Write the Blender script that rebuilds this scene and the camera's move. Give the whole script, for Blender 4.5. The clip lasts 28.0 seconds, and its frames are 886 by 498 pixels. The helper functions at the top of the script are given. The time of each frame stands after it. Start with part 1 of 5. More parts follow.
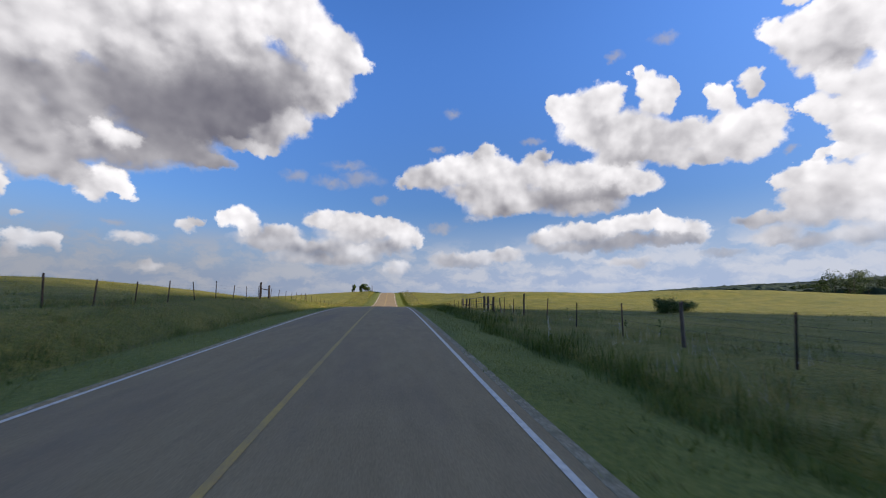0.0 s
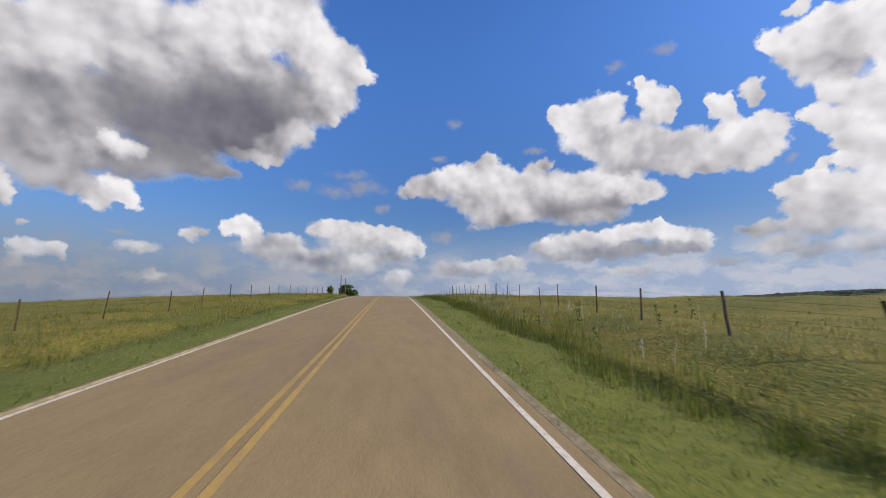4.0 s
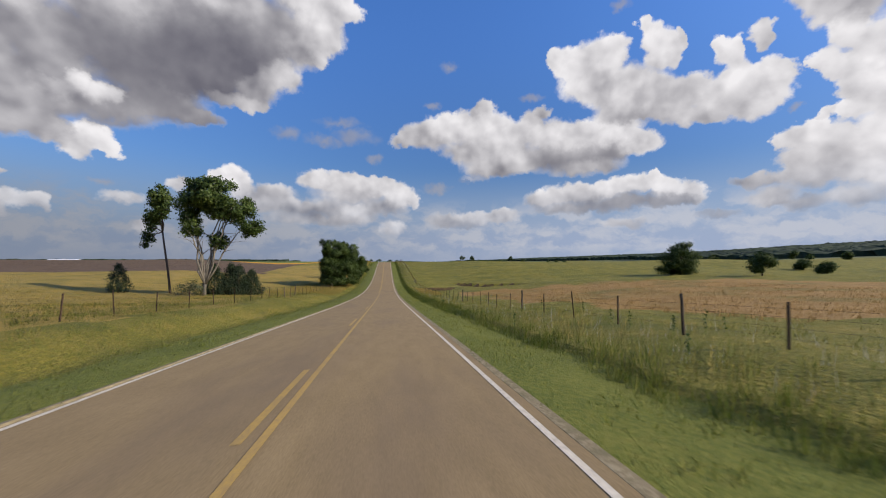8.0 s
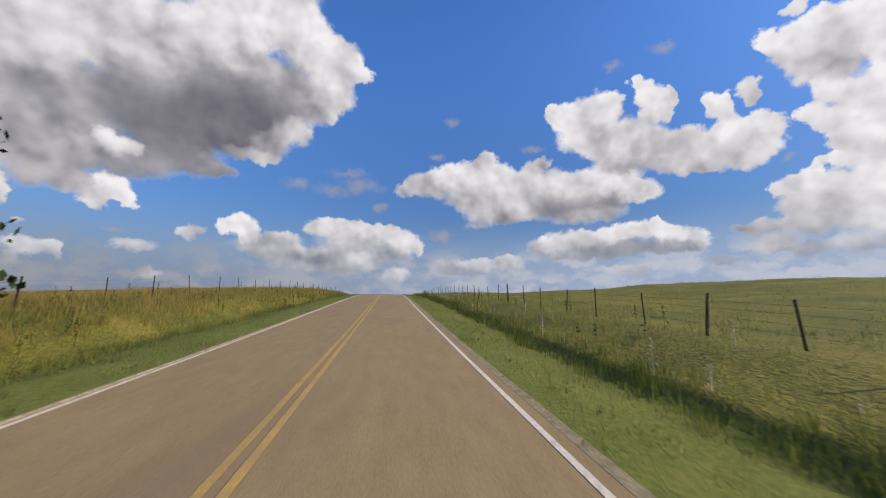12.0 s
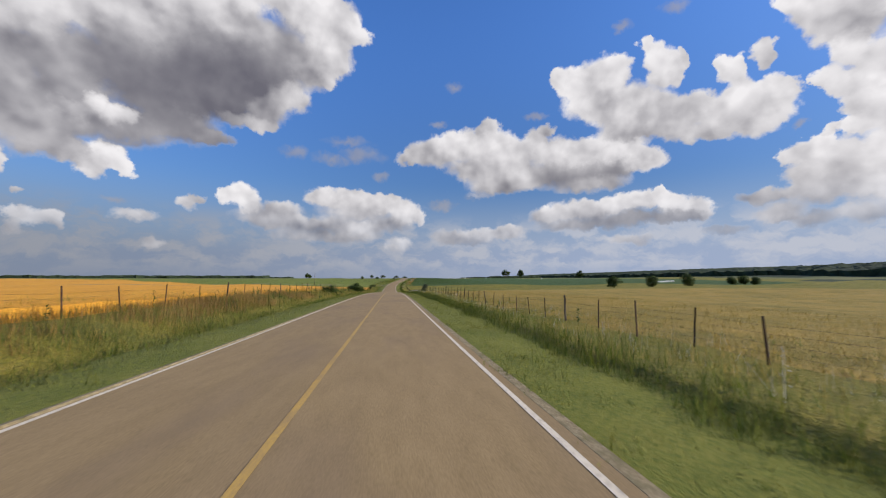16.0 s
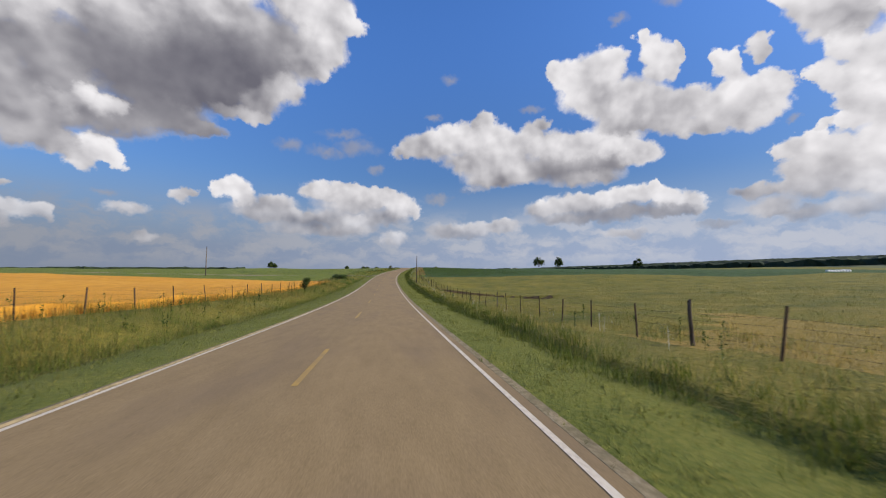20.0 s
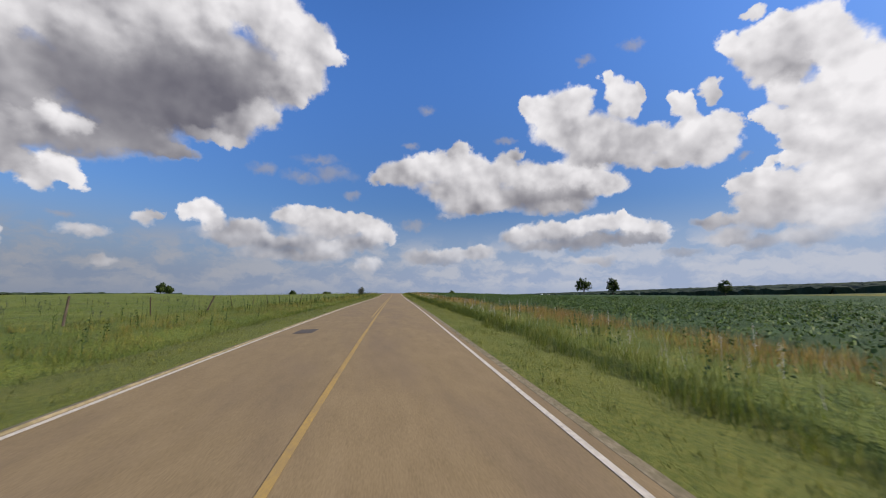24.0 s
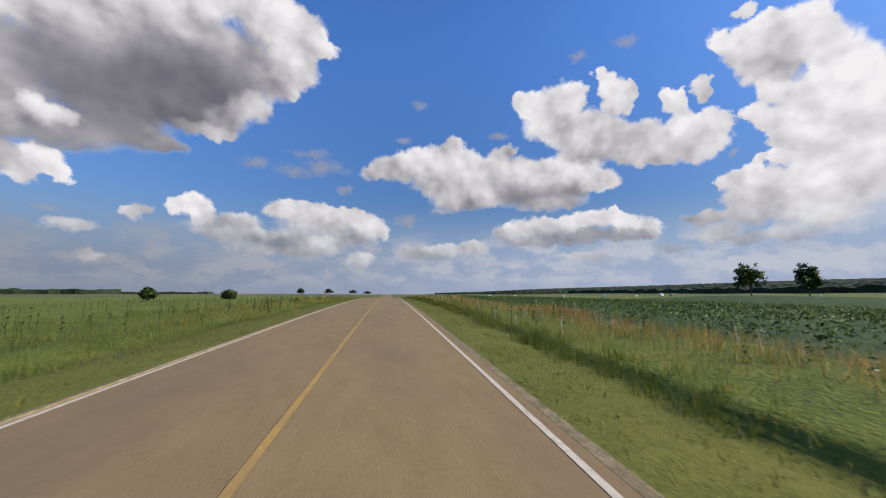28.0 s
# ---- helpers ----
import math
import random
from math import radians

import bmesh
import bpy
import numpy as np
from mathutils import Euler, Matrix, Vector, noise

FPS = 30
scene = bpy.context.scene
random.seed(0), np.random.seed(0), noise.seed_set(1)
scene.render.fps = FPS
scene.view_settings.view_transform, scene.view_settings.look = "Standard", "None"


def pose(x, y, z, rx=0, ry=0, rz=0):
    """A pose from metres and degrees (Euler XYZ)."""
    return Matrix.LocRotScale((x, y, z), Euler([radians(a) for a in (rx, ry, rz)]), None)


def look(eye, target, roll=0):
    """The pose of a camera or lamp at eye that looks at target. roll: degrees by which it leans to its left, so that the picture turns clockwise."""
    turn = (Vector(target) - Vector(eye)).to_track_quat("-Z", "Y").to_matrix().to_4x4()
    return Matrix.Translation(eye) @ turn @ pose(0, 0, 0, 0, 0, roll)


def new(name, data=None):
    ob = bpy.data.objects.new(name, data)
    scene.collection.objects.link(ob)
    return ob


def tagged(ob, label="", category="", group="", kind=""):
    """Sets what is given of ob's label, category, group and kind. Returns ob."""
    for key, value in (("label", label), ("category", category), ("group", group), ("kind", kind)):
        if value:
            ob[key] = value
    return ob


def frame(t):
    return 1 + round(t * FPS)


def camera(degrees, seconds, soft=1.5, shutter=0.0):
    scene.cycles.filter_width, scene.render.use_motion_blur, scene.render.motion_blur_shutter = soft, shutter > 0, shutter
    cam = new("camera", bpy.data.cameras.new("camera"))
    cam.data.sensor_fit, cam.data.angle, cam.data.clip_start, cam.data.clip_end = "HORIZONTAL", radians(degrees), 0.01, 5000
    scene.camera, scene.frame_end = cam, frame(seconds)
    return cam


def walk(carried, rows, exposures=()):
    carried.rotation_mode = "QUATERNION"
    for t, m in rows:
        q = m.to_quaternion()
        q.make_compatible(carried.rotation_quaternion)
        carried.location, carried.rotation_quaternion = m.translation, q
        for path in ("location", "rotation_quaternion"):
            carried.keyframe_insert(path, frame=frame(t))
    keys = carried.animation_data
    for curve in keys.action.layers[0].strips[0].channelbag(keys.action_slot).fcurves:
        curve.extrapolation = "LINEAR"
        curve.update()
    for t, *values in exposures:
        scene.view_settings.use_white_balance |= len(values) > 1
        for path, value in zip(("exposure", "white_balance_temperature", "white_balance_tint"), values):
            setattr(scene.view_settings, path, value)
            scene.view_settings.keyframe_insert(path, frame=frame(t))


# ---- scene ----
# the camera's way along the road
cam = camera(100.68, 28.0, soft=1.1, shutter=0.05)
ROWS = [
    (0.0, pose(1.61, 0.00, 1.700, 98.246, 0, -8.069)),
    (0.5, pose(1.55, 17.98, 2.532, 97.997, 0, -7.942)),
    (1.0, pose(1.51, 35.97, 2.937, 95.740, 0, -8.079)),
    (1.5, pose(1.54, 53.97, 2.767, 94.683, 0, -8.489)),
    (2.0, pose(1.58, 71.97, 2.445, 94.693, 0, -8.353)),
    (2.5, pose(1.56, 89.97, 2.311, 95.770, 0, -8.227)),
    (3.0, pose(1.52, 107.97, 2.521, 96.851, 0, -7.968)),
    (3.5, pose(1.52, 125.95, 3.202, 98.583, 0, -7.701)),
    (4.0, pose(1.53, 143.91, 4.426, 99.634, 0, -7.712)),
    (4.5, pose(1.54, 161.85, 5.919, 99.736, 0, -7.913)),
    (5.0, pose(1.55, 179.80, 7.320, 99.076, 0, -8.114)),
    (5.5, pose(1.55, 197.77, 8.324, 97.829, 0, -8.126)),
    (6.0, pose(1.55, 215.76, 8.798, 96.241, 0, -7.999)),
    (6.5, pose(1.52, 233.76, 8.758, 94.784, 0, -8.268)),
    (7.0, pose(1.48, 251.75, 8.317, 93.716, 0, -8.141)),
    (7.5, pose(1.46, 269.74, 7.592, 92.918, 0, -8.015)),
    (8.0, pose(1.45, 287.71, 6.608, 92.119, 0, -8.688)),
    (8.5, pose(1.44, 305.68, 5.465, 91.865, 0, -8.693)),
    (9.0, pose(1.41, 323.63, 4.223, 91.602, 0, -8.426)),
    (9.5, pose(1.38, 341.60, 3.114, 92.695, 0, -8.571)),
    (10.0, pose(1.34, 359.58, 2.342, 93.646, 0, -8.436)),
    (10.5, pose(1.32, 377.58, 1.950, 95.128, 0, -8.309)),
    (11.0, pose(1.33, 395.58, 1.980, 96.342, 0, -8.587)),
    (11.5, pose(1.37, 413.57, 2.494, 98.217, 0, -8.452)),
    (12.0, pose(1.42, 431.54, 3.533, 99.406, 0, -8.061)),
    (12.5, pose(1.47, 449.50, 4.774, 99.416, 0, -8.066)),
    (13.0, pose(1.53, 467.45, 6.028, 99.129, 0, -8.101)),
    (13.5, pose(1.58, 485.41, 7.235, 98.625, 0, -8.064)),
    (14.0, pose(1.64, 503.39, 8.202, 97.702, 0, -7.997)),
    (14.5, pose(1.65, 521.38, 8.702, 96.151, 0, -7.946)),
    (15.0, pose(1.59, 539.38, 8.586, 94.422, 0, -7.952)),
    (15.5, pose(1.50, 557.37, 8.180, 94.433, 0, -7.957)),
    (16.0, pose(1.40, 575.37, 7.848, 94.706, 0, -7.830)),
    (16.5, pose(1.33, 593.37, 7.629, 95.118, 0, -8.108)),
    (17.0, pose(1.27, 611.37, 7.466, 94.997, 0, -8.508)),
    (17.5, pose(1.24, 629.36, 7.207, 94.605, 0, -8.514)),
    (18.0, pose(1.25, 647.36, 6.846, 94.343, 0, -8.387)),
    (18.5, pose(1.32, 665.35, 6.384, 93.950, 0, -8.796)),
    (19.0, pose(1.41, 683.35, 5.810, 93.697, 0, -8.801)),
    (19.5, pose(1.44, 701.34, 5.206, 93.707, 0, -8.807)),
    (20.0, pose(1.41, 719.33, 4.597, 93.717, 0, -8.540)),
    (20.5, pose(1.30, 737.32, 4.077, 94.262, 0, -8.149)),
    (21.0, pose(1.19, 755.31, 3.728, 94.807, 0, -8.014)),
    (21.5, pose(1.15, 773.31, 3.635, 95.892, 0, -8.696)),
    (22.0, pose(1.15, 791.31, 3.860, 96.707, 0, -9.235)),
    (22.5, pose(1.25, 809.31, 4.277, 97.143, 0, -9.576)),
    (23.0, pose(1.66, 827.29, 4.796, 97.396, 0, -10.019)),
    (23.5, pose(2.47, 845.27, 5.392, 97.661, 0, -10.861)),
    (24.0, pose(3.71, 863.21, 6.072, 97.801, 0, -12.328)),
    (24.5, pose(5.30, 881.14, 6.655, 97.144, 0, -13.794)),
    (25.0, pose(6.95, 899.07, 7.106, 97.024, 0, -13.532)),
    (25.5, pose(8.48, 917.00, 7.505, 96.773, 0, -13.270)),
    (26.0, pose(9.99, 934.92, 7.881, 96.914, 0, -12.747)),
    (26.5, pose(11.58, 952.85, 8.309, 97.054, 0, -13.280)),
    (27.0, pose(13.20, 970.78, 8.799, 97.333, 0, -13.820)),
    (27.5, pose(14.82, 988.70, 9.369, 97.473, 0, -13.558)),
    (28.0, pose(16.43, 1006.62, 9.899, 97.084, 0, -13.433)),
]
walk(cam, ROWS, ((0.0, 0.22), (1.0, 0.2), (3.0, 0.08), (5.0, 0.0), (28.0, 0.0)))

# ---- daylight: sky with cumulus, low sun from the right and a little behind ----
SUN_AZ, SUN_EL = 113.0, 29.0        # degrees clockwise from +y, above the horizon
world = bpy.data.worlds.new("sky")
scene.world = world
world.use_nodes = True
WN, WL = world.node_tree.nodes, world.node_tree.links
WN.clear()


def wnode(kind, op=None, *ins, **props):
    n = WN.new(kind)
    if op:
        n.operation = op
    for k, v in props.items():
        setattr(n, k, v)
    for i, v in enumerate(ins):
        if v is None:
            continue
        if isinstance(v, bpy.types.NodeSocket):
            WL.new(v, n.inputs[i])
        else:
            n.inputs[i].default_value = v
    return n


def wmath(op, *ins):
    return wnode("ShaderNodeMath", op, *ins).outputs[0]


def wvec(op, *ins):
    n = wnode("ShaderNodeVectorMath", op, *ins)
    return n.outputs["Value"] if op in ("LENGTH", "DOT_PRODUCT") else n.outputs[0]


def wrange(v, a, b, c, d):
    n = wnode("ShaderNodeMapRange", None, v, a, b, c, d, interpolation_type="SMOOTHSTEP")
    return n.outputs[0]


direction = wnode("ShaderNodeTexCoord").outputs["Generated"]
xyz = wnode("ShaderNodeSeparateXYZ", None, direction)
az = wmath("MULTIPLY", wmath("ARCTAN2", xyz.outputs[0], xyz.outputs[1]), 57.2958)
el = wmath("MULTIPLY", wmath("ARCSINE", xyz.outputs[2]), 57.2958)
azel = wnode("ShaderNodeCombineXYZ", None, az, el, 0.0).outputs[0]

PUFFS = []


def cloud(*puffs):
    """Lobes of one cumulus: bearing, elevation, half width, half height in degrees, and how bright it is."""
    PUFFS.extend(puffs)


# the great bank: its sunlit heads
cloud((-12.9, 35.9, 5.1, 3.3, 0.70), (-9.3, 35.1, 4.4, 3.1, 0.72), (-5.6, 34.2, 2.0, 1.3, 0.72), (-16.5, 37.8, 5.7, 3.4, 0.72), (-22.9, 37.4, 5.9, 3.5, 0.74), (-26.8, 34.3, 6.0, 3.6, 0.66), (-31.7, 31.4, 4.7, 3.5, 0.58), (-36.1, 32.0, 2.1, 3.3, 0.66), (-38.2, 30.0, 3.3, 3.8, 0.62))
cloud((-41.5, 27.2, 2.9, 3.1, 0.62), (-41.6, 30.5, 3.4, 2.0, 0.66), (-44.4, 26.9, 1.8, 3.5, 0.60), (-46.8, 25.6, 2.6, 5.7, 0.55), (-23.4, 41.4, 10.4, 3.3, 0.70), (-40.4, 34.9, 9.2, 2.9, 0.66))
# its deep grey body
cloud((-23.3, 27.8, 7.7, 3.7, 0.23), (-29.0, 24.5, 6.7, 3.9, 0.23), (-35.2, 23.9, 5.6, 3.6, 0.29), (-40.5, 23.1, 4.2, 3.3, 0.38), (-43.6, 21.2, 2.2, 3.2, 0.42), (-19.5, 26.9, 5.2, 3.6, 0.26), (-15.9, 30.5, 5.6, 3.5, 0.36), (-24.2, 22.9, 6.1, 2.8, 0.23), (-30.4, 20.7, 5.2, 2.7, 0.29))
cloud((-45.8, 18.6, 3.0, 4.6, 0.42))
# its ragged foot
cloud((-23.0, 32.1, 6.4, 2.9, 0.46), (-33.6, 28.2, 4.9, 3.0, 0.42), (-38.3, 20.3, 3.2, 2.4, 0.40), (-42.0, 18.7, 2.7, 2.2, 0.44), (-28.3, 29.4, 5.0, 2.5, 0.36), (-12.4, 28.9, 3.8, 2.6, 0.55), (-10.0, 31.1, 3.5, 2.9, 0.62), (-10.2, 28.1, 1.5, 1.1, 0.65), (-15.4, 25.0, 3.2, 2.1, 0.55))
cloud((-18.4, 23.0, 3.0, 2.2, 0.46), (-19.0, 21.0, 2.2, 1.1, 0.58), (-21.2, 21.0, 3.6, 1.1, 0.42), (-28.3, 18.8, 4.8, 2.1, 0.34), (-33.9, 17.4, 4.6, 2.3, 0.37), (-39.2, 16.9, 3.5, 2.7, 0.42), (-41.6, 15.6, 2.7, 2.8, 0.45), (-39.8, 14.3, 2.1, 1.5, 0.45), (-25.1, 18.4, 2.6, 0.9, 0.40))
cloud((-43.5, 17.9, 2.2, 2.7, 0.46))
# bright heads before it
cloud((-36.7, 19.6, 1.0, 1.2, 0.90), (-34.9, 18.8, 1.8, 1.4, 0.82), (-33.6, 18.9, 0.8, 1.2, 0.75), (-39.4, 18.4, 1.1, 1.1, 0.60), (-38.0, 18.2, 1.4, 1.3, 0.66), (-35.1, 14.2, 1.9, 1.5, 0.80), (-36.6, 12.9, 1.6, 1.4, 0.66), (-33.7, 13.1, 1.1, 0.9, 0.76), (-37.9, 13.8, 1.3, 1.2, 0.50))
cloud((-43.1, 12.0, 0.9, 1.6, 0.76), (-44.1, 12.6, 1.0, 2.2, 0.66))
# the long one in the middle
cloud((5.9, 19.1, 4.6, 2.1, 0.55), (8.6, 20.4, 4.1, 2.0, 0.66), (12.3, 20.7, 4.1, 2.1, 0.68), (16.0, 20.2, 4.1, 2.5, 0.68), (15.1, 23.2, 1.8, 1.3, 0.60), (19.0, 18.4, 4.0, 2.5, 0.58), (22.2, 20.2, 1.9, 2.1, 0.62), (26.0, 18.6, 4.2, 2.3, 0.60), (30.4, 18.2, 4.3, 2.2, 0.66))
cloud((34.3, 18.0, 3.3, 1.7, 0.72), (37.0, 16.1, 2.7, 1.8, 0.68))
# its flat grey foot
cloud((33.3, 15.6, 4.5, 1.6, 0.36), (27.9, 15.7, 4.8, 2.0, 0.36), (21.1, 15.3, 6.0, 2.2, 0.44), (16.7, 14.2, 5.3, 1.7, 0.48), (30.1, 13.6, 5.4, 1.3, 0.46), (13.2, 16.9, 4.5, 2.2, 0.50), (2.2, 18.6, 2.3, 1.2, 0.50), (24.0, 21.7, 1.4, 1.0, 0.55))
# two joined towers
cloud((31.9, 28.0, 3.6, 2.5, 0.76), (27.8, 27.9, 2.7, 1.9, 0.76), (25.6, 28.2, 1.2, 1.1, 0.70), (33.9, 27.9, 2.2, 2.0, 0.78), (30.9, 24.8, 4.4, 3.0, 0.66), (34.7, 23.0, 5.2, 3.4, 0.62), (38.2, 21.6, 4.9, 2.9, 0.62), (40.9, 20.6, 4.0, 2.5, 0.62), (39.2, 28.2, 1.8, 1.9, 0.72))
cloud((37.9, 29.9, 0.9, 1.1, 0.70), (41.5, 26.9, 1.2, 2.3, 0.66), (42.6, 27.6, 0.5, 1.3, 0.60), (40.1, 25.9, 2.1, 1.5, 0.66), (43.7, 21.8, 1.6, 1.7, 0.58))
cloud((46.8, 24.7, 1.5, 1.6, 0.76), (46.0, 25.9, 0.8, 0.9, 0.72), (48.0, 24.7, 0.9, 1.4, 0.74), (47.8, 21.4, 2.0, 2.6, 0.68), (46.0, 20.2, 2.3, 2.4, 0.62), (50.7, 21.8, 2.1, 1.4, 0.74), (52.7, 21.2, 1.2, 1.1, 0.72), (50.7, 19.6, 2.5, 1.9, 0.66), (48.6, 18.1, 3.2, 1.6, 0.56))
cloud((44.5, 18.4, 4.2, 1.1, 0.53), (35.2, 20.2, 4.4, 1.1, 0.53), (50.4, 25.8, 1.3, 1.1, 0.70), (51.0, 24.6, 1.0, 0.8, 0.62))
# the white wall towards the sun
cloud((54.7, 28.6, 2.8, 2.2, 0.72), (52.3, 29.9, 1.4, 1.4, 0.76), (56.6, 28.9, 2.6, 2.1, 0.74), (59.2, 28.1, 2.4, 2.5, 0.66), (55.2, 31.8, 1.4, 0.7, 0.60), (57.3, 30.5, 1.3, 0.8, 0.66), (58.0, 26.0, 2.4, 2.6, 0.56), (60.8, 27.8, 2.2, 2.9, 0.84), (62.1, 24.0, 2.0, 4.9, 0.82))
cloud((55.7, 25.8, 2.0, 1.7, 0.62), (57.2, 23.4, 1.7, 1.6, 0.78), (55.5, 21.1, 1.3, 1.4, 0.74), (54.5, 20.6, 0.6, 0.7, 0.70), (56.3, 20.0, 1.3, 1.4, 0.72), (58.0, 20.2, 1.6, 2.2, 0.60), (59.8, 21.2, 1.8, 2.7, 0.66))
cloud((56.9, 17.9, 1.2, 1.1, 0.64), (58.9, 17.6, 1.9, 2.8, 0.74), (57.5, 16.3, 1.1, 1.6, 0.68), (56.6, 15.9, 0.8, 1.0, 0.74), (60.4, 17.6, 1.8, 4.3, 0.72), (55.3, 16.0, 0.7, 0.7, 0.66), (54.7, 14.6, 0.9, 1.2, 0.72), (52.8, 14.1, 1.6, 1.4, 0.74), (51.8, 13.7, 1.0, 1.1, 0.72))
cloud((54.5, 12.8, 1.7, 1.8, 0.64), (56.2, 13.0, 1.6, 2.1, 0.60), (53.4, 11.5, 2.3, 1.6, 0.58), (55.9, 10.6, 2.1, 1.8, 0.56), (58.6, 12.4, 1.9, 2.8, 0.66), (57.4, 9.2, 1.9, 1.4, 0.60), (54.1, 9.4, 3.1, 1.4, 0.55), (49.8, 9.8, 3.5, 0.9, 0.50), (59.6, 9.3, 1.8, 3.3, 0.60))
cloud((63.3, 20.7, 2.5, 6.9, 0.74), (62.0, 11.5, 2.2, 4.7, 0.64), (65.0, 14.8, 2.5, 7.2, 0.68))
# rows low over the land
cloud((23.4, 9.6, 2.5, 1.4, 0.60), (25.9, 9.9, 3.2, 1.7, 0.60), (29.9, 10.1, 3.9, 1.5, 0.62), (34.4, 10.5, 4.3, 1.4, 0.66), (38.7, 10.9, 2.7, 1.2, 0.68), (41.2, 9.8, 2.5, 1.3, 0.72), (43.3, 8.5, 1.3, 1.2, 0.72), (37.8, 8.3, 5.4, 1.2, 0.33), (32.1, 8.3, 5.2, 1.2, 0.38))
cloud((41.1, 8.1, 2.8, 0.9, 0.36), (26.6, 7.8, 4.8, 1.0, 0.42), (39.1, 11.6, 0.9, 0.8, 0.60), (45.6, 6.1, 2.8, 0.7, 0.38), (50.6, 7.7, 2.4, 1.3, 0.50), (53.7, 6.7, 2.6, 1.1, 0.44), (51.0, 7.0, 1.2, 0.6, 0.36), (57.1, 6.8, 2.3, 1.4, 0.52), (34.8, 5.7, 3.5, 0.8, 0.50))
cloud((-21.4, 11.4, 2.2, 1.7, 0.76), (-20.0, 10.4, 1.8, 1.4, 0.70), (-23.4, 11.1, 0.9, 1.1, 0.70), (-15.9, 9.9, 3.0, 1.3, 0.53), (-18.0, 8.5, 4.3, 1.4, 0.48), (-15.1, 8.3, 3.8, 1.3, 0.53), (-8.1, 12.5, 5.0, 1.4, 0.62), (-10.6, 11.9, 3.2, 1.2, 0.55), (-3.8, 11.9, 5.2, 1.5, 0.64))
cloud((-0.3, 11.6, 4.0, 1.6, 0.66), (2.3, 10.3, 2.8, 1.8, 0.66), (4.6, 9.5, 1.1, 1.1, 0.70), (-5.5, 10.1, 5.9, 1.9, 0.48), (-11.2, 8.1, 6.3, 1.5, 0.46), (-4.5, 7.5, 4.2, 1.4, 0.58), (-7.8, 6.2, 7.3, 1.0, 0.46), (0.7, 5.3, 1.9, 1.2, 0.64), (-13.4, 6.4, 4.6, 1.0, 0.43))
cloud((-0.3, 8.5, 3.5, 1.4, 0.47), (14.8, 7.0, 5.2, 1.0, 0.54), (18.3, 7.2, 2.6, 1.0, 0.58), (9.5, 6.8, 4.4, 0.9, 0.46), (11.2, 6.0, 5.3, 0.9, 0.42), (-40.4, 6.3, 1.6, 1.1, 0.70), (-39.2, 6.5, 0.9, 1.0, 0.68), (-42.2, 6.7, 0.7, 0.8, 0.66), (-41.3, 6.8, 0.8, 0.8, 0.60))
cloud((-42.0, 5.3, 0.8, 0.8, 0.55), (-38.9, 5.6, 0.8, 0.7, 0.60), (-27.8, 9.9, 1.5, 1.0, 0.58), (-26.3, 10.4, 1.1, 0.6, 0.50), (-32.6, 7.6, 2.1, 0.9, 0.55), (-30.6, 4.5, 1.3, 0.7, 0.56), (-41.6, 9.1, 0.5, 0.6, 0.55))
# torn, thin wisps
WISPS = ((-14.9, 18.1, 2.2, 1.1), (-5.0, 18.6, 3.8, 1.3), (-9.2, 17.9, 3.3, 1.0), (-34.5, 9.1, 1.3, 0.5), (-2.2, 15.8, 1.4, 0.8), (9.6, 28.6, 1.5, 0.8), (41.6, 33.2, 1.9, 0.7), (6.8, 23.3, 1.5, 0.6), (-6.8, 20.2, 3.5, 1.0), (53.1, 17.2, 0.7, 0.4), (7.7, 11.3, 2.7, 0.8), (14.0, 12.9, 3.0, 0.6), (35.2, 32.9, 1.5, 0.6), (22.4, 23.9, 2.3, 0.7))
# the rest of the sky, round and behind
for k in range(16):
    r = random.Random(40 + k)
    cloud((95.0 + 13.0 * k + r.uniform(-4, 4) - (360.0 if 95 + 13 * k > 180 else 0.0), r.uniform(8, 34), r.uniform(6, 11), r.uniform(2, 4.5), 0.6))


def fbm(vec, scale, detail, rough=0.55):
    n = wnode("ShaderNodeTexNoise", None, vec, noise_dimensions="3D")
    n.inputs["Scale"].default_value, n.inputs["Detail"].default_value, n.inputs["Roughness"].default_value = scale, detail, rough
    return n


# bearings and elevations, stirred a little so that no lobe keeps a smooth round edge
stir = wvec("MULTIPLY", wvec("SUBTRACT", fbm(direction, 10.0, 2.0).outputs["Color"], (0.5, 0.5, 0.5)), (2.6, 1.8, 0.0))
stir_fine = wvec("MULTIPLY", wvec("SUBTRACT", fbm(direction, 38.0, 3.0, 0.6).outputs["Color"], (0.5, 0.5, 0.5)), (2.3, 1.9, 0.0))
at_sky = wvec("ADD", wvec("ADD", azel, stir), stir_fine)
LIFT = 0.07                         # how much brighter a lobe's top is than its foot
gathered = None
for a, e, w, h, bright in PUFFS:
    p = wvec("MULTIPLY_ADD", at_sky, (1 / w, 1 / h, 0.0), (-a / w, -e / h, 0.0))
    n = wnode("ShaderNodeMath", "MULTIPLY_ADD", wvec("DOT_PRODUCT", p, p), -1 / 1.5, 1.0, use_clamp=True).outputs[0]
    n = wmath("MULTIPLY", n, n)
    share = wnode("ShaderNodeVectorMath", "SCALE", (1.0, 1 / h, bright - LIFT * e / h))
    WL.new(n, share.inputs["Scale"])
    gathered = wvec("ADD", share.outputs[0], gathered) if gathered else share.outputs[0]
sums = wnode("ShaderNodeSeparateXYZ", None, gathered)
solid = wmath("MULTIPLY", wmath("SUBTRACT", wmath("SQRT", sums.outputs[0]), 0.3333), 1.5)
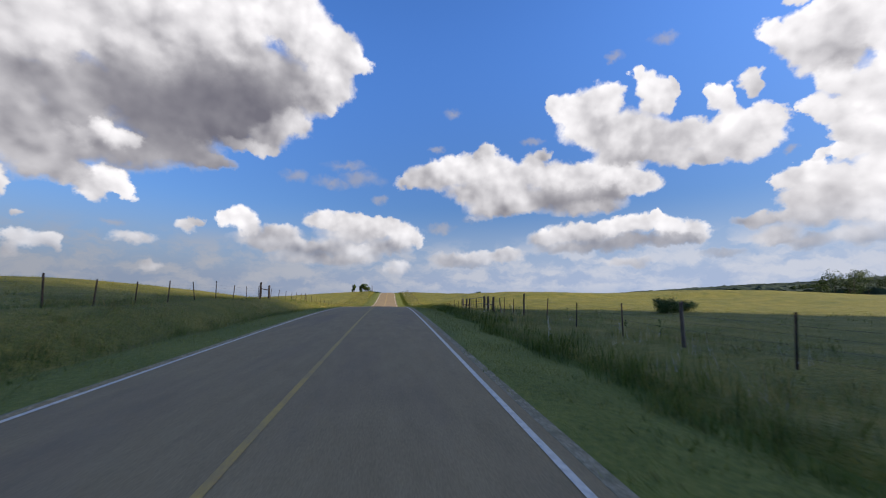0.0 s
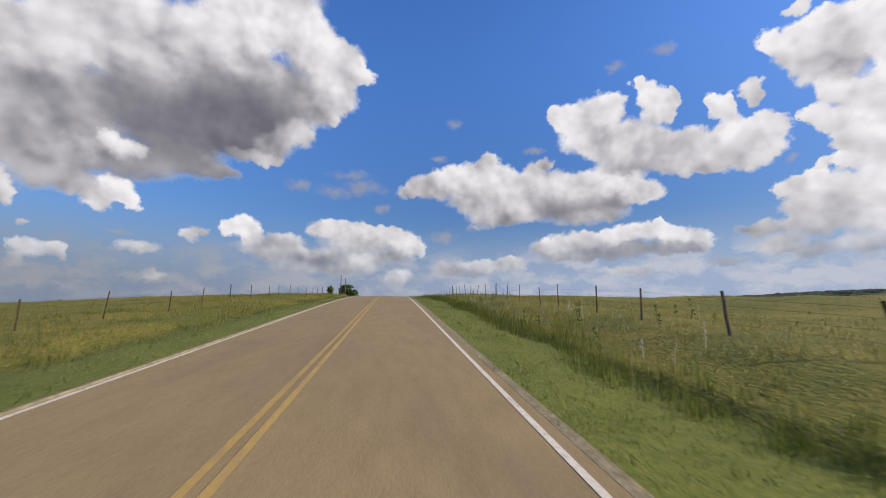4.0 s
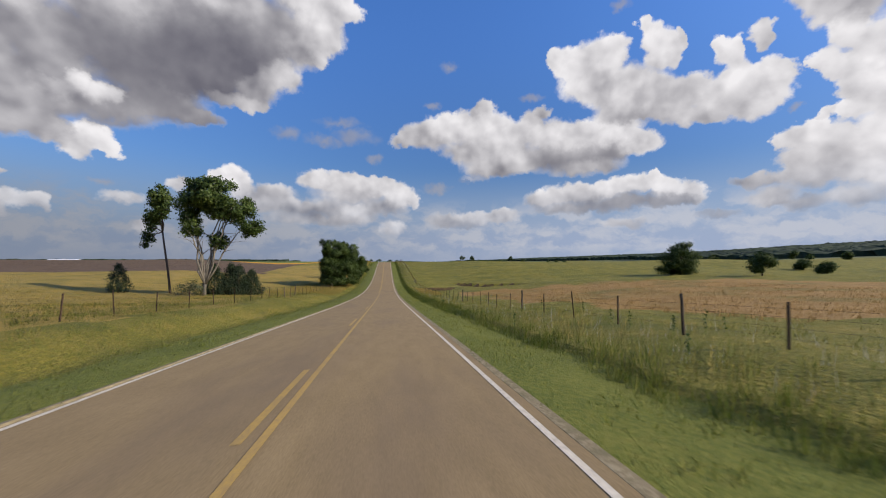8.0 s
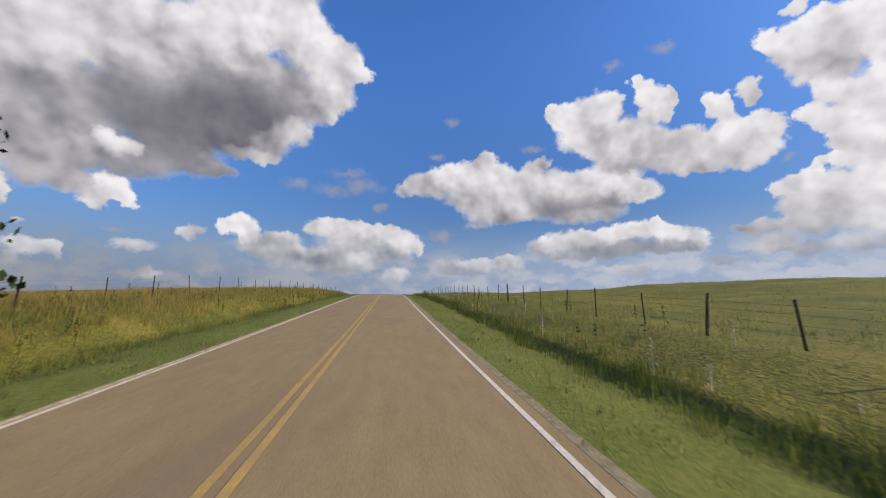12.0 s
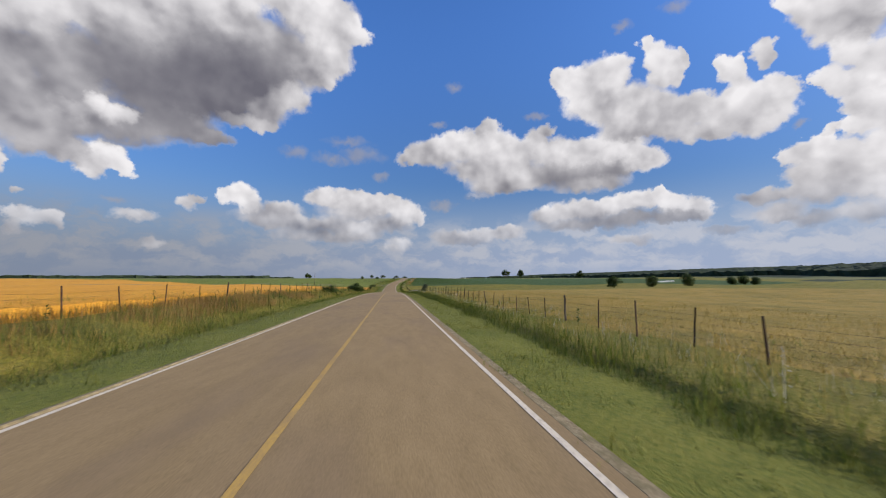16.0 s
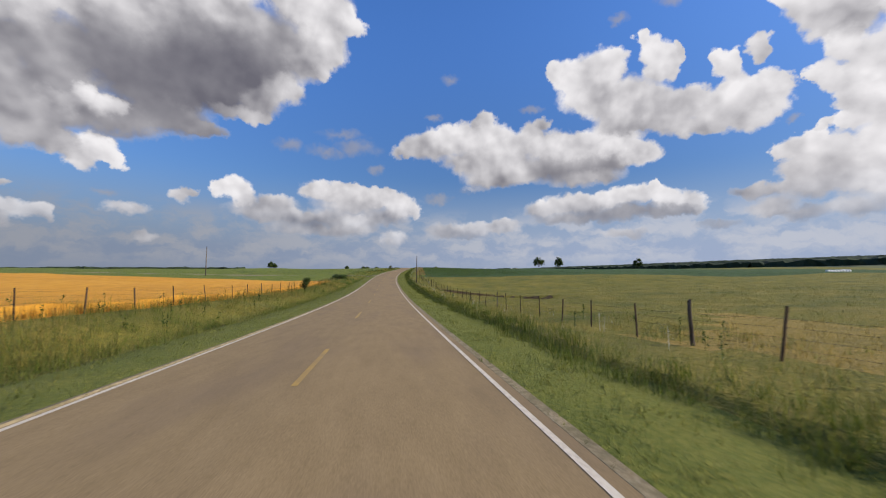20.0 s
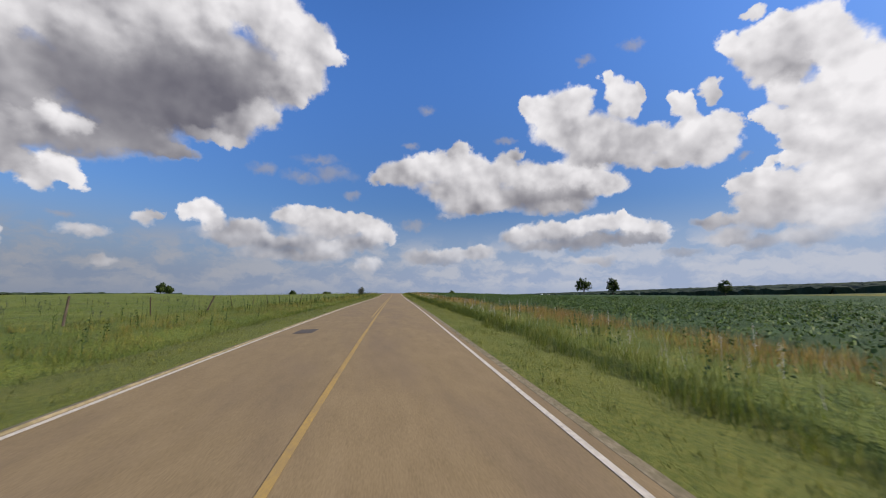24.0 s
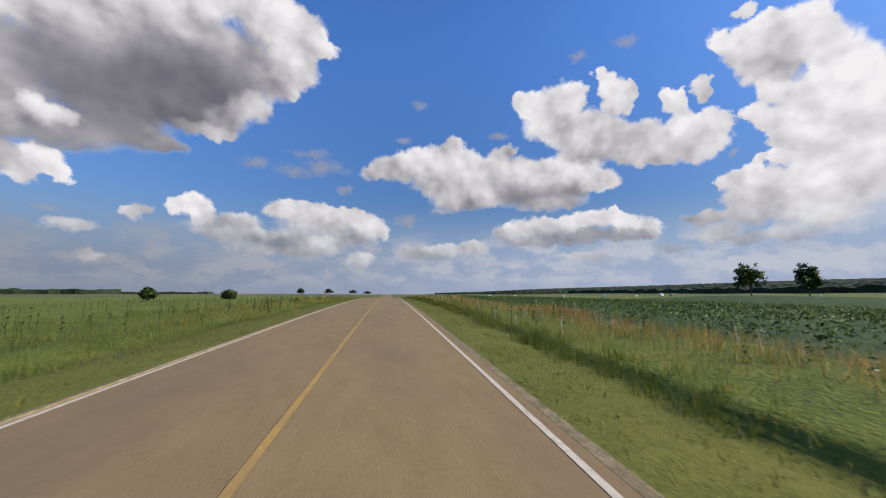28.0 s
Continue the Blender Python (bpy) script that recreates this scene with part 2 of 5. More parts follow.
own = wmath("MULTIPLY_ADD", wmath("MULTIPLY", wnode("ShaderNodeSeparateXYZ", None, at_sky).outputs[1], LIFT), sums.outputs[1], sums.outputs[2])
own = wmath("DIVIDE", own, wmath("MAXIMUM", sums.outputs[0], 0.001))
own = wmath("MULTIPLY_ADD", own, 1.2, -0.10)


def puffy(d3):
    """Cauliflower lumps, about -0.5 to 0.5."""
    warp = wvec("MULTIPLY", fbm(d3, 30.0, 3.0).outputs["Color"], (0.04, 0.04, 0.04))
    cells = []
    for scale in (22.0, 52.0):
        c = wnode("ShaderNodeTexVoronoi", None, wvec("ADD", d3, warp))
        c.feature = "SMOOTH_F1"
        c.inputs["Scale"].default_value = scale
        cells.append(wmath("SUBTRACT", 0.45, c.outputs["Distance"]))
    n = wmath("SUBTRACT", fbm(d3, 30.0, 5.0, 0.5).outputs[0], 0.5)
    return wmath("ADD", wmath("ADD", wmath("MULTIPLY", cells[0], 0.42), wmath("MULTIPLY", cells[1], 0.24)), wmath("MULTIPLY", n, 0.42))


lump, lump_up = puffy(direction), puffy(wvec("ADD", direction, (0.010, 0.0, 0.013)))
here = wmath("MULTIPLY_ADD", lump, 0.75, solid)
blur = wmath("ADD", wrange(own, 0.30, 0.68, 0.90, 0.50), wrange(el, 14.0, 5.0, 0.0, 0.45))      # dark feet fray out softly, bright heads are crisp
cover = wnode("ShaderNodeMapRange", None, here, -0.20, blur, 0.0, 1.0, interpolation_type="SMOOTHSTEP").outputs[0]
wisp = None
for a, e, w, h in WISPS:
    d = wvec("LENGTH", wvec("MULTIPLY_ADD", at_sky, (1 / w, 1 / h, 0.0), (-a / w, -e / h, 0.0)))
    wisp = d if wisp is None else wmath("MINIMUM", wisp, d)
cover = wmath("MAXIMUM", cover, wrange(wmath("MULTIPLY_ADD", lump, 1.3, wmath("SUBTRACT", 1.0, wisp)), -0.15, 0.95, 0.0, 0.6))
relief = wmath("MULTIPLY", wmath("SUBTRACT", lump, lump_up), wrange(own, 0.22, 0.6, 0.05, 0.34))
billow = wmath("MULTIPLY", wmath("SUBTRACT", fbm(direction, 13.0, 2.0).outputs[0], fbm(wvec("ADD", direction, (0.022, 0.0, 0.03)), 13.0, 2.0).outputs[0]), 0.75)
tone = wmath("ADD", wmath("ADD", wmath("MAXIMUM", own, 0.15), relief), wmath("MULTIPLY", billow, wrange(own, 0.2, 0.5, 0.2, 1.0)))
# thin edges let the light through
tone = wmath("MULTIPLY_ADD", wrange(here, 0.6, 0.0, 0.0, 1.0), wrange(own, 0.2, 0.7, 0.22, 0.03), tone)
tone = wmath("MINIMUM", wmath("MAXIMUM", tone, 0.15), 0.9)
white = wnode("ShaderNodeCombineColor", None, wmath("MULTIPLY", tone, 0.99), wmath("MULTIPLY", tone, 0.965), wmath("ADD", wmath("MULTIPLY", tone, 0.945), 0.035))
air = wnode("ShaderNodeTexSky", sky_type="NISHITA", sun_disc=False, sun_elevation=radians(SUN_EL), sun_rotation=radians(SUN_AZ),
            altitude=400.0, air_density=1.0, dust_density=0.6, ozone_density=3.0)
SKY_STRENGTH = 0.15
blue = wnode("ShaderNodeVectorMath", "SCALE", air.outputs[0])
blue.inputs["Scale"].default_value = SKY_STRENGTH
deep = wnode("ShaderNodeHueSaturation", None, 0.512, 1.24, wrange(el, 4.0, 40.0, 0.60, 1.5), 1.0, blue.outputs[0])
# pale, thin cloud towards the horizon
streaks = fbm(wvec("MULTIPLY", at_sky, (0.17, 0.40, 0.0)), 1.0, 5.0, 0.55).outputs[0]
low = wmath("MULTIPLY", wrange(el, 15.0, 2.5, 0.0, 1.0), 0.96)
hazed = wnode("ShaderNodeMix", data_type="RGBA")
WL.new(low, hazed.inputs["Factor"])
WL.new(deep.outputs[0], hazed.inputs["A"])
side = wrange(az, -50.0, 45.0, 0.58, 1.0)
haze = wnode("ShaderNodeVectorMath", "SCALE", (0.335, 0.405, 0.575))
WL.new(side, haze.inputs["Scale"])
WL.new(haze.outputs[0], hazed.inputs["B"])
# broken sheets of far cloud low over the land
far_cloud = wnode("ShaderNodeMix", data_type="RGBA")
WL.new(wmath("MULTIPLY", wmath("MULTIPLY", wrange(streaks, 0.40, 0.62, 0.0, 0.8), wrange(el, 10.5, 6.0, 0.0, 1.0)), wrange(el, 0.5, 3.0, 0.3, 1.0)), far_cloud.inputs["Factor"])
WL.new(hazed.outputs["Result"], far_cloud.inputs["A"])
veil = wnode("ShaderNodeVectorMath", "SCALE", (0.54, 0.56, 0.63))
WL.new(side, veil.inputs["Scale"])
WL.new(veil.outputs[0], far_cloud.inputs["B"])
both = wnode("ShaderNodeMix", data_type="RGBA")
WL.new(wmath("MULTIPLY", cover, wrange(el, -1.0, 12.0, 0.4, 1.0)), both.inputs["Factor"])
WL.new(far_cloud.outputs["Result"], both.inputs["A"])
WL.new(white.outputs[0], both.inputs["B"])
background = wnode("ShaderNodeBackground", None, both.outputs["Result"], 1.0)
WL.new(background.outputs[0], wnode("ShaderNodeOutputWorld").inputs[0])

sun = new("sun", bpy.data.lights.new("sun", "SUN"))
sun.data.energy, sun.data.angle, sun.data.color = 5.0, radians(0.53), (1.0, 0.88, 0.68)
TO_SUN = Vector((math.sin(radians(SUN_AZ)) * math.cos(radians(SUN_EL)), math.cos(radians(SUN_AZ)) * math.cos(radians(SUN_EL)), math.sin(radians(SUN_EL))))
sun.matrix_world = look(TO_SUN * 100, (0, 0, 0))
scene.view_settings.exposure = 0.0

# ---- materials ----
def material(name, stops, scale=4.0, detail=5.0, rough=0.85, bump=0.3, bump_scale=30.0, big=0.15, metal=0.0, island=0.0, thing=0.0, stretch=(1, 1, 1), through_light=0.0, dirt=None, fine=0.55):
    """A surface with a ramp of colours over noise at two scales, bump, and chance from piece to piece."""
    m = bpy.data.materials.new(name)
    m.use_nodes = True
    N, L = m.node_tree.nodes, m.node_tree.links
    bsdf = N["Principled BSDF"]
    bsdf.inputs["Roughness"].default_value, bsdf.inputs["Metallic"].default_value = rough, metal
    bsdf.inputs["Specular IOR Level"].default_value = 0.25
    geo = N.new("ShaderNodeNewGeometry")
    mapping = N.new("ShaderNodeMapping")
    mapping.inputs["Scale"].default_value = stretch
    L.new(geo.outputs["Position"], mapping.inputs[0])

    def noise_at(s, d, r=0.55):
        n = N.new("ShaderNodeTexNoise")
        n.inputs["Scale"].default_value, n.inputs["Detail"].default_value, n.inputs["Roughness"].default_value = s, d, r
        L.new(mapping.outputs[0], n.inputs["Vector"])
        return n.outputs[0]

    def calc(op, a, b, c=None):
        n = N.new("ShaderNodeMath")
        n.operation = op
        for i, v in enumerate((a, b, c)):
            if v is None:
                continue
            if isinstance(v, bpy.types.NodeSocket):
                L.new(v, n.inputs[i])
            else:
                n.inputs[i].default_value = v
        return n.outputs[0]

    f = calc("ADD", calc("MULTIPLY", noise_at(scale, detail, fine), 1.0 - big), calc("MULTIPLY", noise_at(scale * 0.06, 3.0), big))
    f = calc("MULTIPLY_ADD", calc("SUBTRACT", f, 0.5), 2.9 if fine > 0.6 else 2.0, 0.5)
    if island:
        f = calc("ADD", f, calc("MULTIPLY", calc("SUBTRACT", geo.outputs["Random Per Island"], 0.5), island))
    if thing:
        info = N.new("ShaderNodeObjectInfo")
        f = calc("ADD", f, calc("MULTIPLY", calc("SUBTRACT", info.outputs["Random"], 0.5), thing))
    ramp = N.new("ShaderNodeValToRGB")
    while len(ramp.color_ramp.elements) < len(stops):
        ramp.color_ramp.elements.new(0.5)
    for e, (p, c) in zip(ramp.color_ramp.elements, stops):
        e.position, e.color = p, (*c, 1.0)
    L.new(f, ramp.inputs[0])
    colour = ramp.outputs[0]
    if dirt:
        dcol, dscale, dlow, dhigh, damount = dirt
        d = N.new("ShaderNodeMapRange")
        d.inputs["From Min"].default_value, d.inputs["From Max"].default_value, d.inputs["To Max"].default_value = dlow, dhigh, damount
        L.new(noise_at(dscale, 4.0), d.inputs[0])
        mix = N.new("ShaderNodeMix")
        mix.data_type = "RGBA"
        L.new(d.outputs[0], mix.inputs["Factor"])
        L.new(colour, mix.inputs["A"])
        mix.inputs["B"].default_value = (*dcol, 1.0)
        colour = mix.outputs["Result"]
    L.new(colour, bsdf.inputs["Base Color"])
    if bump:
        b = N.new("ShaderNodeBump")
        b.inputs["Strength"].default_value, b.inputs["Distance"].default_value = bump, (1.5 if fine > 0.6 else 0.6) / bump_scale
        L.new(noise_at(bump_scale, 4.0, 0.65), b.inputs["Height"])
        L.new(b.outputs[0], bsdf.inputs["Normal"])
    if through_light:
        out = N["Material Output"]
        t = N.new("ShaderNodeBsdfTranslucent")
        L.new(colour, t.inputs[0])
        s = N.new("ShaderNodeMixShader")
        s.inputs[0].default_value = through_light
        L.new(bsdf.outputs[0], s.inputs[1])
        L.new(t.outputs[0], s.inputs[2])
        L.new(s.outputs[0], out.inputs[0])
    return m


ASPHALT = material("asphalt", [(0.2, (0.215, 0.150, 0.072)), (0.5, (0.265, 0.186, 0.090)), (0.8, (0.31, 0.220, 0.110))], scale=60, big=0.35, bump=0.25, bump_scale=160, rough=0.9,
                   stretch=(1, 0.25, 1), dirt=((0.175, 0.125, 0.080), 0.5, 0.5, 0.75, 0.6))
PATCH = material("fresh_asphalt", [(0.2, (0.085, 0.07, 0.055)), (0.8, (0.115, 0.095, 0.075))], scale=60, bump=0.4, bump_scale=120)
WHITE_LINE = material("white_road_paint", [(0.15, (0.42, 0.37, 0.29)), (0.45, (0.60, 0.53, 0.41)), (0.9, (0.70, 0.63, 0.50))], scale=14, bump=0.15, bump_scale=120, rough=0.7,
                      dirt=((0.25, 0.2, 0.16), 9, 0.60, 0.72, 0.7))
YELLOW_LINE = material("worn_yellow_road_paint", [(0.15, (0.31, 0.205, 0.09)), (0.5, (0.42, 0.27, 0.075)), (0.9, (0.50, 0.32, 0.075))], scale=30, bump=0.15, bump_scale=120, rough=0.75,
                       dirt=((0.26, 0.185, 0.10), 1.3, 0.45, 0.75, 0.7))
WOODLAND = material("woodland_floor", [(0.1, (0.014, 0.024, 0.012)), (0.5, (0.026, 0.042, 0.02)), (0.9, (0.048, 0.068, 0.03))], scale=0.12, big=0.3, bump=0, rough=0.95)
GRAVEL = material("sandy_gravel", [(0.2, (0.19, 0.145, 0.08)), (0.5, (0.28, 0.22, 0.125)), (0.85, (0.40, 0.33, 0.20))], scale=25, bump=0.6, bump_scale=60,
                  dirt=((0.12, 0.105, 0.045), 5, 0.42, 0.62, 0.55))
VERGE = material("mown_verge", [(0.1, (0.085, 0.105, 0.014)), (0.45, (0.138, 0.155, 0.022)), (0.8, (0.20, 0.195, 0.035))], scale=9.0, detail=9.0, fine=0.72, big=0.25, bump=0.8, bump_scale=25)
PASTURE = material("pasture_turf", [(0.05, (0.088, 0.096, 0.014)), (0.4, (0.16, 0.15, 0.02)), (0.65, (0.225, 0.187, 0.028)), (0.95, (0.30, 0.235, 0.052))], scale=5.0, detail=9.0, fine=0.72, big=0.38, bump=0.9, bump_scale=8,
                   dirt=((0.075, 0.095, 0.02), 0.16, 0.5, 0.7, 0.6))
DRY_GRASS = material("dry_golden_grass", [(0.05, (0.17, 0.14, 0.028)), (0.4, (0.27, 0.20, 0.040)), (0.7, (0.37, 0.25, 0.055)), (0.95, (0.43, 0.28, 0.085))], scale=5.0, detail=9.0, fine=0.72, big=0.38, bump=0.9, bump_scale=8,
                     dirt=((0.14, 0.135, 0.03), 0.10, 0.50, 0.68, 0.45))
RUSTY_GRASS = material("rusty_dry_grass", [(0.05, (0.20, 0.13, 0.035)), (0.4, (0.31, 0.185, 0.055)), (0.7, (0.39, 0.23, 0.075)), (0.95, (0.42, 0.27, 0.10))], scale=5.0, detail=9.0, fine=0.72, big=0.38, bump=0.9, bump_scale=8,
                       dirt=((0.16, 0.15, 0.035), 0.08, 0.48, 0.66, 0.7))
GREEN_PASTURE = material("green_pasture", [(0.05, (0.075, 0.108, 0.014)), (0.45, (0.13, 0.168, 0.022)), (0.75, (0.19, 0.205, 0.032)), (0.95, (0.26, 0.235, 0.05))], scale=5.0, detail=9.0, fine=0.72, big=0.38, bump=0.9, bump_scale=8)
BLADES_GREEN = material("green_pasture_blades", [(0.0, (0.065, 0.10, 0.014)), (0.5, (0.142, 0.188, 0.026)), (1.0, (0.29, 0.28, 0.065))], scale=0.15, big=0.3, bump=0, island=0.8, rough=0.6, through_light=0.42)
WHEAT = material("ripe_wheat", [(0.1, (0.47, 0.215, 0.022)), (0.5, (0.62, 0.295, 0.030)), (0.9, (0.70, 0.365, 0.045))], scale=1.2, big=0.4, bump=0.9, bump_scale=10, stretch=(1, 0.3, 1))
PLOUGHED = material("ploughed_earth", [(0.1, (0.08, 0.05, 0.03)), (0.5, (0.12, 0.077, 0.044)), (0.9, (0.16, 0.108, 0.062))], scale=0.8, bump=0.8, bump_scale=6)
SOIL = material("soy_soil", [(0.1, (0.028, 0.055, 0.013)), (0.5, (0.046, 0.088, 0.02)), (0.9, (0.075, 0.125, 0.032))], scale=5.0, detail=9.0, fine=0.72, big=0.38, bump=0.8, bump_scale=8)
EARTH = material("bare_clay_bank", [(0.1, (0.03, 0.018, 0.008)), (0.5, (0.068, 0.042, 0.017)), (0.9, (0.14, 0.105, 0.03))], scale=1.2, bump=1.0, bump_scale=10)
STUBBLE = material("mown_hay_stubble", [(0.1, (0.25, 0.21, 0.10)), (0.6, (0.36, 0.30, 0.16)), (0.9, (0.42, 0.36, 0.21))], scale=4.0, detail=9.0, fine=0.72, big=0.38, bump=0.6, bump_scale=8)
FAR_LAND = material("distant_farmland", [(0.1, (0.06, 0.085, 0.028)), (0.4, (0.10, 0.12, 0.04)), (0.7, (0.16, 0.155, 0.06)), (0.95, (0.21, 0.18, 0.085))], scale=0.02, big=0.4, bump=0.0)
BLADES_SHORT = material("short_grass_blades", [(0.0, (0.085, 0.115, 0.014)), (0.5, (0.165, 0.185, 0.024)), (1.0, (0.29, 0.265, 0.06))], scale=0.5, bump=0, island=0.9, rough=0.6, through_light=0.3)
BLADES_TALL = material("tall_grass_blades", [(0.0, (0.08, 0.11, 0.016)), (0.45, (0.158, 0.172, 0.025)), (0.78, (0.24, 0.225, 0.043)), (1.0, (0.36, 0.32, 0.10))], scale=0.12, big=0.3, bump=0, island=0.55, rough=0.6, through_light=0.32)
BLADES_GOLD = material("golden_grass_blades", [(0.0, (0.20, 0.18, 0.036)), (0.45, (0.33, 0.25, 0.056)), (0.75, (0.43, 0.30, 0.078)), (1.0, (0.50, 0.36, 0.13))], scale=0.1, big=0.3, bump=0, island=0.4, rough=0.6, through_light=0.3)
BLADES_RUST = material("rusty_grass_blades", [(0.0, (0.20, 0.13, 0.035)), (0.5, (0.33, 0.20, 0.06)), (1.0, (0.44, 0.29, 0.11))], scale=0.1, big=0.3, bump=0, island=0.4, rough=0.6, through_light=0.3)
BLADES_WHEAT = material("wheat_ears", [(0.0, (0.44, 0.22, 0.032)), (0.5, (0.60, 0.32, 0.045)), (1.0, (0.70, 0.41, 0.08))], scale=0.2, bump=0, island=0.7, rough=0.6, through_light=0.3)
SOY_LEAF = material("soybean_leaves", [(0.0, (0.045, 0.085, 0.018)), (0.5, (0.075, 0.13, 0.028)), (1.0, (0.12, 0.18, 0.05))], scale=0.3, bump=0, island=0.45, rough=0.65, through_light=0.25)
LEAF = material("broad_leaves", [(0.0, (0.022, 0.040, 0.010)), (0.5, (0.046, 0.078, 0.017)), (0.85, (0.08, 0.118, 0.026)), (1.0, (0.12, 0.16, 0.04))], scale=0.5, bump=0, island=0.55, rough=0.6, through_light=0.22)
LEAF_LIGHT = material("cottonwood_leaves", [(0.0, (0.035, 0.06, 0.016)), (0.5, (0.075, 0.12, 0.03)), (1.0, (0.15, 0.20, 0.06))], scale=0.5, bump=0, island=0.9, rough=0.42, through_light=0.35)
LEAF_DARK = material("cedar_needles", [(0.0, (0.012, 0.022, 0.012)), (0.5, (0.025, 0.042, 0.02)), (1.0, (0.055, 0.075, 0.035))], scale=1.0, bump=0, island=0.9, rough=0.6, through_light=0.1)
LEAF_GREY = material("grey_green_leaves", [(0.0, (0.05, 0.065, 0.03)), (0.5, (0.085, 0.105, 0.05)), (1.0, (0.15, 0.16, 0.09))], scale=1.0, bump=0, island=0.9, rough=0.6, through_light=0.2)
BARK = material("grey_bark", [(0.1, (0.09, 0.078, 0.062)), (0.5, (0.19, 0.168, 0.138)), (0.9, (0.29, 0.262, 0.222))], scale=6, bump=0.9, bump_scale=18, stretch=(1, 1, 0.2))
BARK_DARK = material("dark_bark", [(0.1, (0.04, 0.03, 0.024)), (0.5, (0.085, 0.065, 0.05)), (0.9, (0.14, 0.11, 0.085))], scale=6, bump=0.9, bump_scale=18, stretch=(1, 1, 0.2))
OLD_WOOD = material("weathered_post_wood", [(0.1, (0.035, 0.025, 0.02)), (0.5, (0.085, 0.065, 0.05)), (0.9, (0.17, 0.14, 0.11))], scale=10, bump=0.9, bump_scale=40, stretch=(1, 1, 0.12), thing=0.5)
POLE_WOOD = material("utility_pole_wood", [(0.1, (0.06, 0.05, 0.042)), (0.5, (0.12, 0.10, 0.085)), (0.9, (0.19, 0.165, 0.14))], scale=8, bump=0.7, bump_scale=30, stretch=(1, 1, 0.08))
POST_STEEL = material("rusty_steel_post", [(0.1, (0.03, 0.02, 0.016)), (0.5, (0.06, 0.038, 0.028)), (0.9, (0.12, 0.075, 0.05))], scale=9, bump=0.3, bump_scale=60, rough=0.65, metal=0.2, thing=0.6)
WIRE = material("rusty_fence_wire", [(0.1, (0.08, 0.06, 0.05)), (0.9, (0.16, 0.13, 0.11))], scale=9, bump=0, rough=0.5, metal=0.6)
BALE = material("baled_hay", [(0.1, (0.30, 0.25, 0.15)), (0.5, (0.42, 0.36, 0.23)), (0.9, (0.52, 0.46, 0.32))], scale=5, bump=0.8, bump_scale=20)
BALE_WRAP = material("white_bale_wrap", [(0.1, (0.66, 0.67, 0.66)), (0.9, (0.80, 0.81, 0.80))], scale=3, bump=0.3, bump_scale=10, rough=0.4)
METAL_ROOF = material("white_sheet_roof", [(0.1, (0.70, 0.71, 0.72)), (0.9, (0.82, 0.83, 0.84))], scale=1, bump=0.1, rough=0.35)
BARN_WALL = material("grey_barn_boards", [(0.1, (0.20, 0.19, 0.18)), (0.9, (0.32, 0.30, 0.28))], scale=2, bump=0.4)
WATER = material("pond_water", [(0.1, (0.10, 0.12, 0.12)), (0.9, (0.14, 0.16, 0.16))], scale=0.3, bump=0.05, rough=0.08)
SIGN_METAL = material("dark_sign_metal", [(0.1, (0.02, 0.02, 0.02)), (0.9, (0.045, 0.042, 0.04))], scale=5, bump=0.1, rough=0.5)
FLOWER = material("pale_seed_heads", [(0.0, (0.45, 0.42, 0.33)), (1.0, (0.68, 0.66, 0.58))], scale=2, bump=0, island=0.8, through_light=0.3)
CLOUD_STUFF = material("cloud_droplets", [(0.2, (0.8, 0.8, 0.8)), (0.8, (0.9, 0.9, 0.9))], scale=0.02, bump=0, rough=1.0)

# ---- the lie of the land ----
PROFILE = [(-160, -4.0), (-80, -2.6), (-30, -1.1), (0, 0.00), (36, 1.24), (72, 0.74), (108, 0.82), (144, 2.73), (180, 5.62), (216, 7.10), (252, 6.62), (288, 4.91), (324, 2.52), (360, 0.64), (396, 0.28), (432, 1.83), (467, 4.33), (503, 6.50), (539, 6.89), (575, 6.15), (611, 5.77), (647, 5.15), (683, 4.11), (719, 2.90), (755, 2.03), (791, 2.16), (827, 3.10), (863, 4.37), (899, 5.41), (935, 6.18), (971, 7.10), (1007, 8.20), (1040, 8.95), (1075, 9.25), (1120, 9.0), (1200, 8.0), (1320, 8.0), (1500, 9.6), (2000, 9.0), (5200, 4.0)]
GY = np.arange(-160.0, 5200.0, 1.0)


def soften(v, s):
    k = np.arange(-int(3 * s), int(3 * s) + 1)
    g = np.exp(-(k / s) ** 2 / 2)
    return np.convolve(np.pad(v, int(3 * s), mode="edge"), g / g.sum(), "valid")




def spline(ts, vs, q):
    """A natural cubic spline through the points."""
    ts, vs = np.array(ts, float), np.array(vs, float)
    n, h = len(ts), np.diff(ts)
    A, b = np.eye(n), np.zeros(n)
    for i in range(1, n - 1):
        A[i, i - 1], A[i, i], A[i, i + 1] = h[i - 1], 2 * (h[i - 1] + h[i]), h[i]
        b[i] = 6 * ((vs[i + 1] - vs[i]) / h[i] - (vs[i] - vs[i - 1]) / h[i - 1])
    M = np.linalg.solve(A, b)
    i = np.clip(np.searchsorted(ts, q) - 1, 0, n - 2)
    a, c, k = ts[i + 1] - q, q - ts[i], h[i]
    return (M[i] * a ** 3 + M[i + 1] * c ** 3) / (6 * k) + (vs[i] / k - M[i] * k / 6) * a + (vs[i + 1] / k - M[i + 1] * k / 6) * c


RAW = spline([a for a, _ in PROFILE], [b for _, b in PROFILE], GY)
ROAD_Z, LAND_Z = soften(RAW, 3.0), soften(RAW, 90.0)
BEND = np.clip((GY - 785.0) / 100.0, 0, 1)
ROAD_X = np.cumsum(np.tan(np.radians(5.0) * BEND * BEND * (3 - 2 * BEND)))


